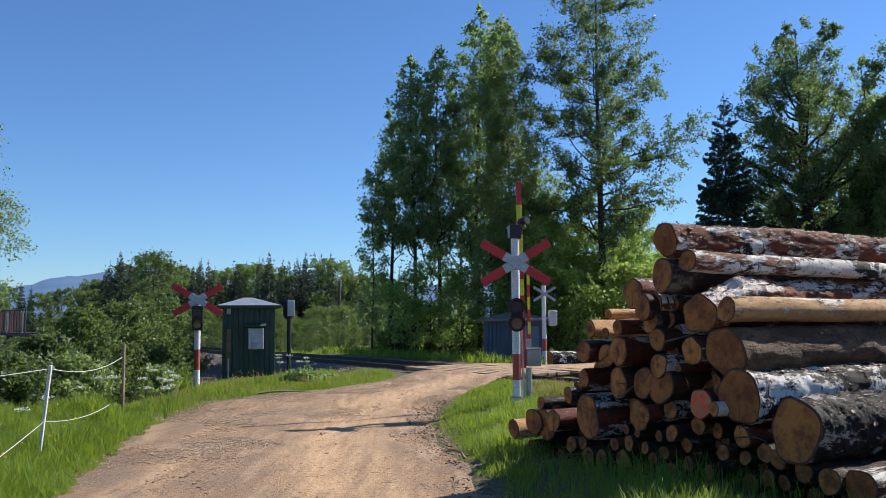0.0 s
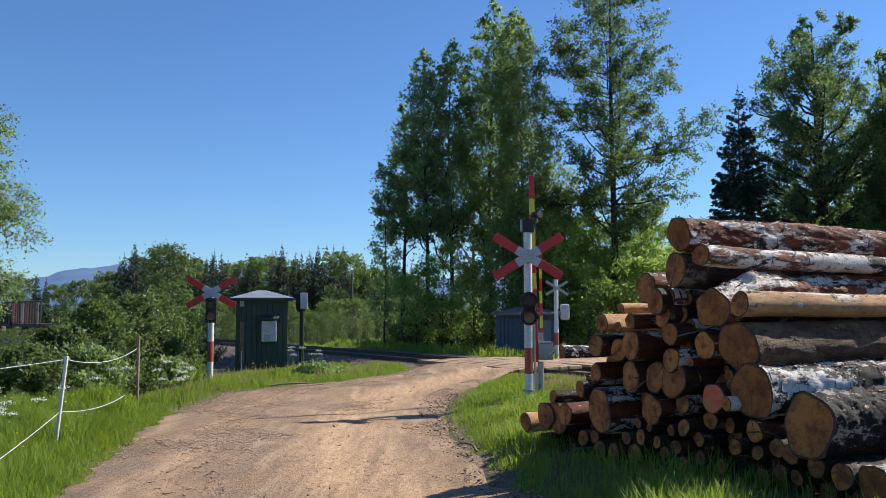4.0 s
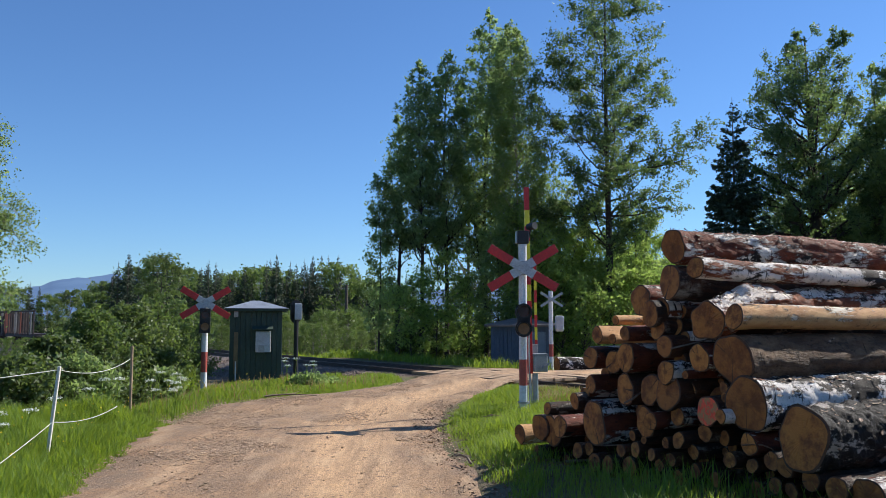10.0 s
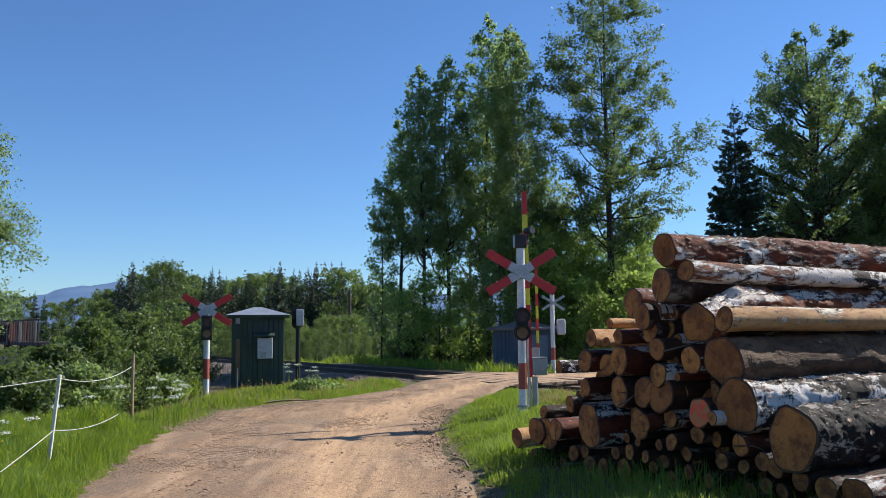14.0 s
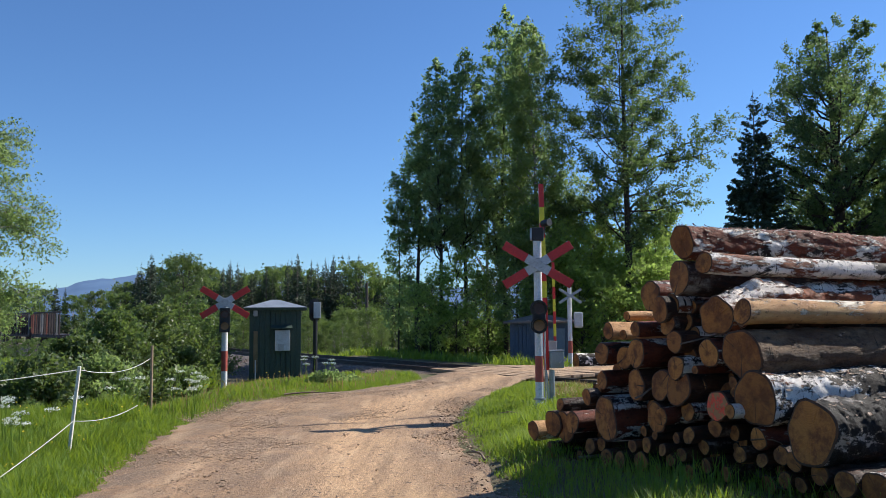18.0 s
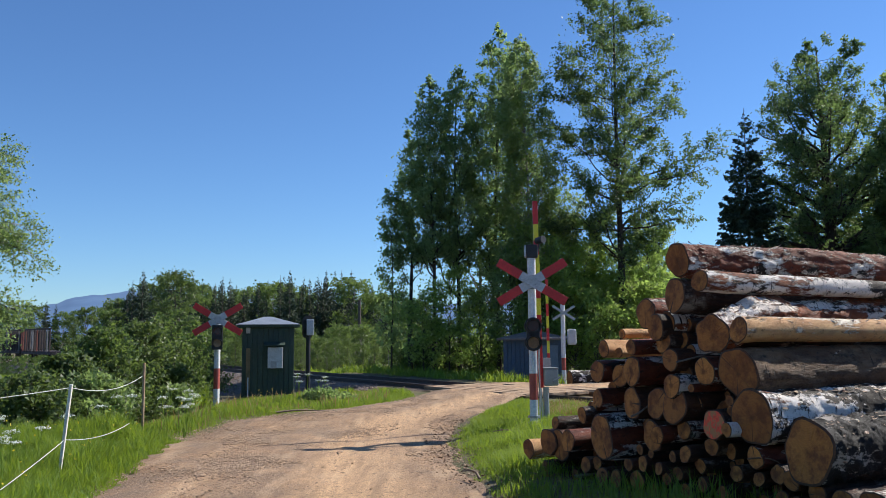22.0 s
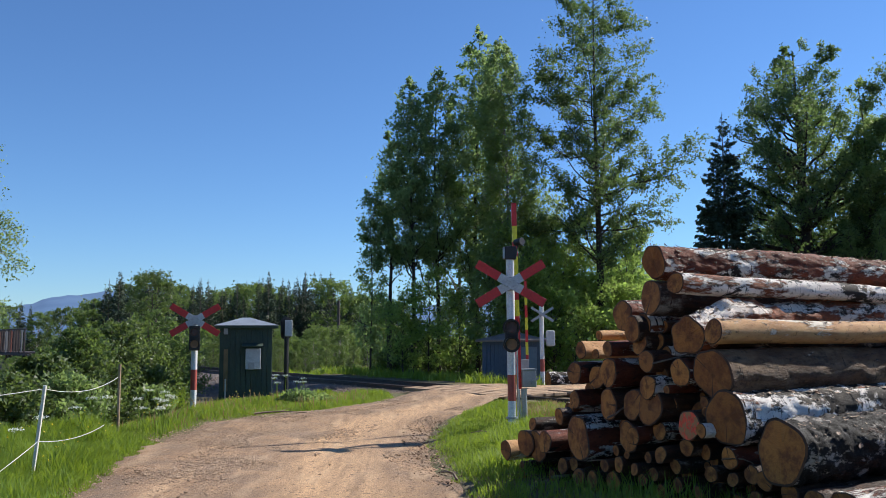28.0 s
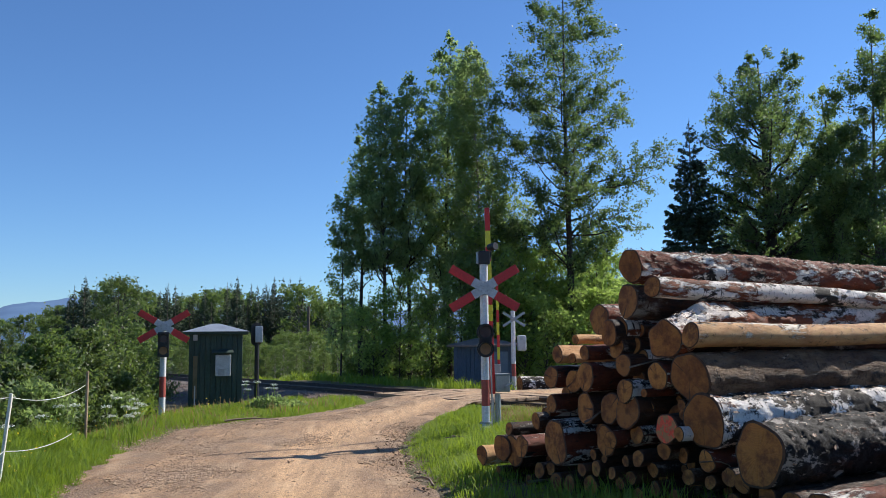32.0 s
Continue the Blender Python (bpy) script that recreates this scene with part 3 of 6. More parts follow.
BARK_BARE = birch_bark("peeled_log", (0.84, 0.76, 0.62), (0.64, 0.37, 0.16), (0.10, 0.06, 0.03), (0.40, 0.43), (0.40, 0.46), 0.72)
CUT = cut_wood("sawn_end", (0.58, 0.235, 0.05), (0.32, 0.105, 0.022), (0.16, 0.052, 0.014))
BARK_RIM = surface("dark_bark_edge", (0.05, 0.028, 0.018), (0.10, 0.05, 0.028), 20, 0.9)
FLAKE = surface("torn_bark", (0.55, 0.40, 0.28), (0.14, 0.06, 0.03), 22, 0.8, 0, 60, (0.05, 0.03, 0.02), (0.48, 0.54))
CUT_RED = surface("red_paint_mark", (0.88, 0.11, 0.05), (0.72, 0.09, 0.04), 12, 0.7, 0, 50, (0.42, 0.19, 0.07), (0.47, 0.52))
PILE = pose(2.0, 6.72, 0, 0, 0, 27)
LOG_RNG = np.random.default_rng(11)


def log(y, z, r, start=0.0, length=4.6, bark=None, cut=None, end_r=0.88, bend=0.0, yaw=0.0, tilt=0.0, label="", group="logs in the pile", wobble=1.0, segs=24, torn=0, kink=0.0, relief=0.0):
    """One log: its bark, both sawn ends and torn bark; y, z: the middle of the near end in the pile's space."""
    rng = LOG_RNG
    n = 190 if relief else 60 if segs > 24 else (22 if length > 2 else 12)
    segs = 84 if relief else segs
    xs = length * np.linspace(0, 1, n) ** 1.25
    ang = np.linspace(0, 2 * np.pi, segs, endpoint=False)
    lobe = 1 + wobble * (0.05 * np.cos(2 * ang + rng.uniform(0, 6)) + 0.035 * np.cos(3 * ang + rng.uniform(0, 6)) + 0.02 * np.cos(5 * ang + rng.uniform(0, 6)))
    lump = np.zeros((n, segs))
    for k in range(9):
        lump += 0.016 * wobble * np.sin(rng.uniform(1, 22) * xs + rng.uniform(0, 6))[:, None] * np.cos(rng.integers(0, 8) * ang + rng.uniform(0, 6))[None]
    for k in range(3):
        near = (xs[:, None] - rng.uniform(0.3, length)) ** 2 + (r * (np.remainder(ang[None] - rng.uniform(0, 6.28) + np.pi, 2 * np.pi) - np.pi)) ** 2
        lump += 0.16 * wobble * np.exp(-near / 0.0035)
    lump += rng.normal(0, 0.010 * wobble, (n, segs)) * (0.3 if relief else 1)
    rad = r * np.linspace(1, end_r, n)[:, None] * lobe[None] * (1 + lump)
    if relief:
        # scales and lifted sheets of bark
        g = rng.normal(size=(n, segs))
        wide = sum(np.roll(np.roll(g, i, 0), j, 1) for i in (-1, 0, 1, 2) for j in (-2, -1, 0, 1, 2)) / 4.5
        rad += relief * (0.9 * np.clip(wide, -0.6, 1.4) + 0.35 * g) * np.minimum(1, xs / 0.08)[:, None]
    hump = kink * np.exp(-((xs - 0.55) / 0.35) ** 2)
    cy = bend * np.sin(np.pi * xs / length) + 0.012 * np.sin(xs * 2.3 + rng.uniform(0, 6)) * np.minimum(xs, 1)
    cz = 0.6 * bend * np.sin(np.pi * xs / length) + 0.012 * np.sin(xs * 1.9 + rng.uniform(0, 6)) * np.minimum(xs, 1) + hump
    slant = rng.uniform(-0.12, 0.12, 2)
    V = np.stack([np.repeat(xs[:, None], segs, 1), cy[:, None] + rad * np.cos(ang)[None], cz[:, None] + rad * np.sin(ang)[None]], -1)
    V[0, :, 0] += slant[0] * V[0, :, 1] + slant[1] * V[0, :, 2]
    i = np.arange(n - 1)[:, None] * segs + np.arange(segs)[None]
    j = np.arange(n - 1)[:, None] * segs + (np.arange(segs)[None] + 1) % segs
    body = mesh_of("log", V.reshape(-1, 3), np.stack([i, j, j + segs, i + segs], -1).reshape(-1, 4), True)
    ob = part("log", body, bark or BARK_BIRCH)
    ob.matrix_basis = PILE @ pose(start, y, z, 0, tilt, yaw)
    tagged(ob, label or "birch log with a sawn end in the log pile", "log", group)
    if torn:
        curl = np.linspace(0, 1, 5)
        FV, FF = [], []
        for k in range(torn):
            a = int(rng.integers(1, n - 2))
            b = int(rng.integers(0, segs)) if rng.random() < 0.15 else int(rng.normal(0.27 * segs, 0.07 * segs)) % segs
            p = V[a, b]
            axis = np.array([0, cy[a], cz[a]])
            out = (p - np.array([p[0], axis[1], axis[2]]))
            out /= np.linalg.norm(out)
            tang = np.cross(np.array([1.0, 0, 0]), out)
            ln, wd = rng.uniform(0.012, 0.055) * (1 + (rng.random() < 0.15) * 1.4), rng.uniform(0.004, 0.015)
            turn = rng.normal(0, 0.5) + (math.pi if rng.random() < 0.5 else 0)
            along, across = np.array([1.0, 0, 0]) * math.cos(turn) + tang * math.sin(turn), tang * math.cos(turn) - np.array([1.0, 0, 0]) * math.sin(turn)
            lift = ln * rng.uniform(0.02, 0.32)
            spine = p[None] + along[None] * (ln * np.sin(curl * 1.4))[:, None] + out[None] * (0.003 + lift * curl ** 2)[:, None]
            width = (wd * (1 - 0.6 * curl) * rng.uniform(0.6, 1.3, 5))[:, None]
            FV.append(np.concatenate([spine - across * width, spine + across * width]))
            q = np.arange(4)
            FF.append(np.stack([q, q + 1, q + 6, q + 5], -1) + 10 * k)
        part("torn_bark", mesh_of("torn_bark", np.concatenate(FV), np.concatenate(FF)), FLAKE, ob, "curled torn bark")["kind"] = "stuff"
    for e in (0, n - 1):
        ring = V[e].copy()
        mid = ring.mean(0)
        k = -1 if e == 0 else 1
        rim, inner = ring * 1.0, mid + (ring - mid) * (0.92 if e == 0 else 0.97)
        half = mid + (ring - mid) * 0.5
        inner[:, 0] += k * 0.006
        half[:, 0] += k * 0.006 + rng.normal(0, 0.0015, segs)
        W = np.concatenate([rim, inner, half, (mid + np.array([k * 0.006, 0, 0]))[None]])
        a = np.arange(segs)
        b = (a + 1) % segs
        T = np.concatenate([np.stack([a, b, segs + b], -1), np.stack([a, segs + b, segs + a], -1), np.stack([segs + a, segs + b, 2 * segs + b], -1), np.stack([segs + a, 2 * segs + b, 2 * segs + a], -1), np.stack([2 * segs + a, 2 * segs + b, np.full(segs, 3 * segs)], -1)])
        if e == 0:
            T = T[:, ::-1]
        part("sawn_end", mesh_of("sawn_end", W, T[2 * segs:]), (cut or CUT) if e == 0 else CUT, ob)
        part("bark_edge", mesh_of("bark_edge", W[:2 * segs], T[:2 * segs]), BARK_RIM, ob)
    return ob


def build_pile():
    B, R, P = BARK_BIRCH, BARK_ROUGH, BARK_BARE
    taken = []

    def row(items, back=0.0):
        for it in items:
            y, z, r = it[:3]
            kw = it[3] if len(it) > 3 else {}
            taken.append((y, z, r))
            log(y, z, r, **{"start": LOG_RNG.uniform(-0.03, 0.03) + back * LOG_RNG.uniform(0.3, 1.0), "bark": (R, BARK_WHITE, R, R, B)[len(taken) % 5] if z > 0.5 else R, **kw})

    # crest
    row([(0.22, 2.05, 0.135, dict(start=0.00, segs=40, torn=320, bark=B, length=5.5, relief=0.005, label="long birch log with white and red bark")),
         (0.29, 1.76, 0.146, dict(start=0.02)),
         (-0.05, 1.86, 0.090, dict(start=-0.02, segs=40, torn=160, bark=BARK_WHITE, length=5.0, tilt=1.2)),
         (0.70, 1.62, 0.138, dict(start=0.05, torn=10)),
         (0.52, 1.50, 0.115, dict(start=0.00)),
         (0.48, 1.54, 0.096, dict(start=0.10)),
         (-0.15, 1.43, 0.158, dict(start=0.00, segs=44, torn=360, kink=0.10, bark=BARK_PEEL, length=5.2, bend=0.22, tilt=-1.5, wobble=1.8, relief=0.008, label="crooked birch log with torn bark")),
         (-0.47, 1.47, 0.097, dict(start=-0.05, segs=36, torn=150, bark=P, length=5.0, wobble=0.5, label="peeled pale log with a few bark flakes")),
         (-0.40, 1.15, 0.195, dict(start=0.00, segs=40, torn=14, bark=BARK_BROWN, length=5.0, wobble=1.0, relief=0.0025, label="thick brown log with a hollow, split end"))])
    # shoulder
    row([(1.26, 1.31, 0.084, dict(start=0.00, bark=P, torn=14, length=3.2)),
         (0.86, 1.33, 0.070, dict(start=0.00, bark=B, torn=14)),
         (1.10, 1.28, 0.046, dict(start=0.05, bark=P, length=2.5)),
         (1.37, 1.45, 0.049, dict(start=0.30, length=3.0, bark=P)),
         (1.37, 1.10, 0.111, dict(start=0.00, bark=B, torn=16)),
         (0.82, 1.12, 0.124, dict(start=-0.03, bark=B)),
         (1.12, 1.07, 0.109, dict(start=0.08)),
         (0.50, 1.38, 0.096, dict(start=0.06)),
         (0.35, 1.23, 0.099, dict(start=0.00)),
         (-0.08, 1.15, 0.110, dict(start=-0.03)),
         (0.33, 1.10, 0.080, dict(start=0.15)),
         (0.32, 1.29, 0.066, dict(start=0.20)),
         (0.42, 1.39, 0.072, dict(start=0.20)),
         (0.41, 1.52, 0.063, dict(start=0.25))])
    # middle
    row([(1.40, 0.85, 0.090, dict(start=0.02)),
         (0.87, 0.84, 0.139, dict(start=0.00)),
         (0.32, 1.02, 0.102, dict(start=-0.02)),
         (0.32, 0.85, 0.149, dict(start=0.00)),
         (0.56, 0.86, 0.134, dict(start=0.02)),
         (0.09, 1.01, 0.036, dict(start=-0.02)),
         (0.22, 0.88, 0.065, dict(start=0.15)),
         (1.47, 0.92, 0.081, dict(start=0.25)),
         (0.97, 1.00, 0.082, dict(start=0.25)),
         (0.89, 1.18, 0.071, dict(start=0.25)),
         (1.26, 0.51, 0.207, dict(start=-0.05, label="very thick log with a cracked sawn end")),
         (1.60, 0.68, 0.081, dict(start=-0.02)),
         (1.60, 0.74, 0.071, dict(start=0.10)),
         (2.13, 0.56, 0.069, dict(start=0.02)),
         (2.24, 0.36, 0.139, dict(start=0.00)),
         (2.08, 0.34, 0.154, dict(start=0.03)),
         (1.81, 0.42, 0.116, dict(start=-0.05, bark=B, torn=16)),
         (2.55, 0.26, 0.101, dict(start=-0.05, bark=P, length=2.2)),
         (0.61, 0.58, 0.130, dict(start=0.00)),
         (0.45, 0.61, 0.075, dict(start=-0.08, bark=B, length=2.6)),
         (0.27, 0.66, 0.079, dict(start=0.05, length=4.0)),
         (-0.18, 0.75, 0.121, dict(start=-0.05, cut=CUT_RED, label="log with red paint on its sawn end")),
         (-0.36, 0.73, 0.055, dict(start=-0.10)),
         (-0.25, 0.93, 0.048, dict(start=0.05)),
         (-0.29, 0.86, 0.039, dict(start=0.02)),
         (-0.52, 0.83, 0.195, dict(start=0.00, segs=44, torn=380, bark=BARK_TORN, length=5.0, relief=0.0045, label="thick white birch log with torn bark")),
         (-1.05, 0.64, 0.220, dict(start=-0.05, segs=48, torn=260, bark=BARK_SCALY, length=5.0, wobble=1.1, relief=0.010, label="thickest log, with dark scaly bark and a pale sawn end"))])
    # foot
    row([(0.21, 0.48, 0.068, dict(start=0.00)),
         (0.89, 0.31, 0.059, dict(start=-0.04)),
         (0.72, 0.34, 0.068, dict(start=-0.02)),
         (0.84, 0.44, 0.045, dict(start=0.05)),
         (0.36, 0.44, 0.047, dict(start=0.00)),
         (0.49, 0.33, 0.052, dict(start=-0.04)),
         (0.63, 0.43, 0.034, dict(start=0.00)),
         (1.29, 0.15, 0.083, dict(start=-0.03)),
         (1.13, 0.15, 0.082, dict(start=0.00)),
         (0.83, 0.18, 0.089, dict(start=0.00)),
         (1.66, 0.20, 0.076, dict(start=0.05)),
         (2.01, -0.00, 0.051, dict(start=0.00)),
         (1.55, 0.23, 0.065, dict(start=0.10)),
         (0.44, 0.25, 0.052, dict(start=0.00)),
         (0.37, 0.30, 0.056, dict(start=0.06)),
         (2.31, 0.10, 0.070, dict(start=0.00)),
         (2.21, 0.05, 0.052, dict(start=-0.05)),
         (1.91, 0.07, 0.056, dict(start=0.10)),
         (-0.53, 0.54, 0.082, dict(start=0.00)),
         (-0.04, 0.56, 0.071, dict(start=0.05)),
         (0.15, 0.39, 0.064, dict(start=0.10)),
         (-0.14, 0.53, 0.062, dict(start=0.15)),
         (-0.24, 0.38, 0.065, dict(start=0.10)),
         (-0.69, 0.44, 0.069, dict(start=0.05)),
         (-0.83, 0.42, 0.075, dict(start=0.02)),
         (0.13, 0.24, 0.063, dict(start=0.10)),
         (-0.46, 0.37, 0.054, dict(start=0.10)),
         (-1.06, 0.37, 0.072, dict(start=0.00)),
         (-1.26, 0.34, 0.088, dict(start=0.00)),
         (-1.45, 0.33, 0.122, dict(start=0.05, segs=40, torn=60, bark=B, length=5.0, yaw=-2)),
         (-0.09, 0.21, 0.062, dict(start=0.10)),
         (-0.67, 0.26, 0.061, dict(start=0.10)),
         (-0.81, 0.25, 0.056, dict(start=0.10)),
         (0.32, 0.16, 0.065, dict(start=0.10)),
         (0.74, 0.10, 0.059, dict(start=0.10)),
         (1.17, 0.02, 0.057, dict(start=0.10)),
         (1.74, -0.02, 0.055, dict(start=0.10))])
    # bearers at the foot
    row([(-0.98, 0.16, 0.08), (-1.2, 0.14, 0.085), (-0.40, 0.17, 0.08), (0.48, 0.12, 0.07), (1.30, 0.08, 0.06)], 0.3)
    # unseen logs nearer the camera's side, added to shade the grass before the pile
    row([(-1.72, 0.22, 0.11, dict(start=0.55)), (-1.95, 0.24, 0.13, dict(start=0.8)), (-1.83, 0.45, 0.12, dict(start=0.9, bark=B)), (-1.62, 0.62, 0.10, dict(start=1.0, bark=B)), (-2.25, 0.22, 0.12, dict(start=1.0))])
    # thin logs deeper in the gaps
    rng = LOG_RNG
    tries = 0
    while tries < 2600:
        tries += 1
        y, z = rng.uniform(-1.25, 2.0), rng.uniform(0.1, 1.75)
        if z > 1.80 - 0.80 * max(y, 0) or y < 0.05 - (1.2 - z) * 0.55:
            continue
        free = min(math.hypot(y - a, z - b) - c for a, b, c in taken)
        if free < 0.032:
            continue
        r = min(free * 0.97, 0.10)
        taken.append((y, z, r))
        log(y, z, r, start=rng.uniform(0.25, 0.6), length=4.0, bark=R, label="thin dark log deep in the pile", segs=12)
    # one more log beyond the crossing
    far = log(0, 0, 0.25, 0, 3.2, BARK_TORN, label="birch log lying beside the road beyond the track", group="", segs=16)
    far.matrix_basis = pose(3.45, 26.6, 0.12, 0, 0, 12)


build_pile()


# ---- crossing signals, barriers, huts ----
WHITE = surface("white_enamel", (0.72, 0.73, 0.73), (0.62, 0.63, 0.63), 4, 0.45, 0, 50, (0.40, 0.36, 0.32), (0.62, 0.8))
GREYWHITE = surface("grey_white_plate", (0.50, 0.52, 0.53), (0.42, 0.44, 0.45), 5, 0.5, 0, 50, (0.30, 0.29, 0.28), (0.6, 0.8))
RED = surface("red_enamel", (0.58, 0.026, 0.024), (0.50, 0.024, 0.022), 5, 0.45, 0, 50, (0.22, 0.05, 0.04), (0.65, 0.8))
BAND_RED = surface("faded_red_band", (0.42, 0.08, 0.055), (0.34, 0.07, 0.05), 6, 0.55, 0, 50, (0.22, 0.08, 0.06), (0.6, 0.8))
YELLOW = surface("yellow_reflector", (0.72, 0.66, 0.03), (0.62, 0.58, 0.04), 6, 0.45, 0, 40)
BLACK = surface("black_paint", (0.012, 0.012, 0.013), (0.022, 0.021, 0.021), 6, 0.5, 0, 60)
GREYBOX = surface("grey_metal_box", (0.30, 0.31, 0.31), (0.38, 0.39, 0.39), 4, 0.5, 0.2, 60, (0.22, 0.20, 0.18), (0.6, 0.8))
GALV = surface("galvanised_steel", (0.30, 0.32, 0.33), (0.40, 0.42, 0.43), 6, 0.45, 0.7, 60)
LENS_DARK = surface("unlit_amber_lens", (0.30, 0.17, 0.085), (0.22, 0.13, 0.065), 30, 0.25)
LENS_RED = surface("unlit_red_lens", (0.05, 0.012, 0.012), (0.035, 0.01, 0.01), 30, 0.2)
LENS_LIT = glow("lit_amber_lamp", (1.0, 0.30, 0.06), 0.62)


def ring_part(name, parent, material, r_out, r_in, depth, at, sweep=(0, 360), slope=0.0):
    """A ring or hood whose axis is y: it starts at at and reaches depth towards -y; slope cuts its lower lip back."""
    n = 20
    a = np.radians(np.linspace(sweep[0], sweep[1], n + 1))
    V = []
    for r in (r_out, r_in):
        for d in (0, 1):
            reach = depth * (0.45 + 0.55 * (np.sin(a) * 0.5 + 0.5)) if slope else np.full(n + 1, depth)
            V.append(np.stack([at[0] + r * np.cos(a), at[1] - d * reach, at[2] + r * np.sin(a)], -1))
    V = np.concatenate(V)
    m = n + 1
    i = np.arange(n)[:, None]
    q = lambda p, s: np.concatenate([i + p, i + p + 1, i + s + 1, i + s], 1)
    F = np.concatenate([q(0, m), q(2 * m, 3 * m)[:, ::-1], q(m, 3 * m), q(0, 2 * m)[:, ::-1]])
    return part(name, mesh_of(name, V, F, False), material, parent)


def disc_mesh(name, r, depth, front, back):
    """A flat lamp drum whose axis is y, with one face to each side."""
    bm = fresh()
    bmesh.ops.create_cone(bm, cap_ends=True, segments=28, radius1=r, radius2=r, depth=depth, matrix=pose(0, 0, 0, 90, 0, 0))
    for f in bm.faces:
        f.material_index = 1 if f.normal.y < -0.5 else 0
    me = bpy.data.meshes.new(name)
    bm.to_mesh(me)
    bm.free()
    me.materials.append(front)
    me.materials.append(back)
    return me


LAMPS = []


def cross_arms(mast, y, z, length, width, back=False, label=""):
    """A saltire of two crossed boards with red tips, each board in three pieces."""
    for k, turn in enumerate((31, -31)):
        for piece, (lo, hi), m in (("tip", (-0.5, -0.17), RED), ("middle", (-0.17, 0.17), GREYWHITE), ("tip", (0.17, 0.5), RED)):
            bm = fresh()
            box(bm, ((hi - lo) * length, 0.012, width), (0, 0, 0), bevel=0.004)
            ob = part("cross_" + piece, bm, GALV if back else m, mast, label)
            mid = (lo + hi) / 2 * length
            a = radians(turn)
            ob.matrix_basis = pose(mid * math.cos(a), y - 0.014 * k, z - mid * math.sin(a) * -1, 0, -turn, 0)


def hub_bolts(mast, y, z):
    """The bolts that hold the crossed boards."""
    for x, dz in ((-0.05, 0.045), (0.05, 0.045), (-0.05, -0.045), (0.05, -0.045), (-0.13, 0.0), (0.13, 0.0)):
        bm = fresh()
        rod(bm, 0.013, 0.011, (x, y + 0.012, z + dz), (x, y - 0.008, z + dz), 6)
        part("bolt", bm, GALV, mast)


def signal_head(mast, y, z, square):
    """Two lamps under hoods in a black case; the lower one turns its lit side out and back."""
    bm = fresh()
    if square:
        box(bm, (0.24, 0.12, 0.56), (0, y, z), bevel=0.012)
    else:
        box(bm, (0.21, 0.12, 0.30), (0, y, z), bevel=0.02)
        for dz in (-0.13, 0.13):
            rod(bm, 0.135, 0.135, (0, y - 0.06, z + dz), (0, y + 0.06, z + dz), 26)
    part("signal_case", bm, BLACK, mast, "black signal case")
    for dz, lens in ((0.135, LENS_RED), (-0.135, None)):
        ring_part("hood", mast, BLACK, 0.112, 0.100, 0.16, (0, y - 0.06, z + dz), (-25, 205), 1.0)
        ring_part("lens_rim", mast, BLACK, 0.112, 0.088, 0.02, (0, y - 0.06, z + dz))
        if lens:
            ob = part("lens", disc_mesh("lens", 0.098, 0.012, lens, lens), None, mast, "unlit dark red lens")
        else:
            ob = part("lamp_drum", disc_mesh("lamp_drum", 0.09, 0.012, LENS_LIT, LENS_DARK), None, mast, "amber lamp that flashes")
            LAMPS.append((ob, (0, y - 0.072, z + dz)))
        ob.matrix_basis = pose(0, y - 0.072, z + dz)


def mast_tube(mast, r, bands):
    """White tube with red bands, each band a sleeve of its own."""
    for lo, hi, m in bands:
        rod_mesh = fresh()
        rod(rod_mesh, r, r, (0, 0, lo), (0, 0, hi), 20)
        part("mast_section", rod_mesh, m, mast)


def build_near_signal():
    mast = thing("crossing_signal", pose(1.235, 13.47, 0.0, 0, 0, -2), "white and red crossing signal mast with a saltire and black lamps", "crossing signal", "crossing signals")
    mast_tube(mast, 0.066, ((-0.1, 0.44, WHITE), (0.44, 0.85, BAND_RED), (0.85, 2.69, WHITE)))
    bm = fresh()
    box(bm, (0.18, 0.16, 0.21), (0.01, 0, 2.80), bevel=0.012)
    part("cap_box", bm, BLACK, mast, "black box on the mast top")
    bm = fresh()
    box(bm, (0.03, 0.14, 0.19), (-0.098, 0, 2.80), bevel=0.006)
    part("cap_side", bm, GALV, mast)
    cross_arms(mast, -0.10, 2.30, 1.25, 0.145)
    hub_bolts(mast, -0.122, 2.30)
    bm = fresh()
    box(bm, (0.16, 0.03, 0.22), (0, -0.086, 2.30), bevel=0.006)
    part("bracket", bm, GALV, mast)
    signal_head(mast, -0.16, 1.47, False)
    for z in (0.06, 0.16):
        bm = fresh()
        rod(bm, 0.095, 0.095, (0, 0, z), (0, 0, z + 0.03), 20)
        part("clamp", bm, GALV, mast)
    bm = fresh()
    rod(bm, 0.013, 0.013, (0.095, 0.0, 0.0), (0.095, 0.0, 1.30), 8)
    part("cable_pipe", bm, GALV, mast)
    bm = fresh()
    rod(bm, 0.055, 0.06, (0.10, 0.10, 2.98), (0.20, -0.02, 2.99), 16)
    part("rear_lamp", bm, BLACK, mast)
    bm = fresh()
    rod(bm, 0.012, 0.012, (0.10, 0.08, 2.75), (0.14, 0.08, 2.98), 8)
    part("lamp_arm", bm, BLACK, mast)


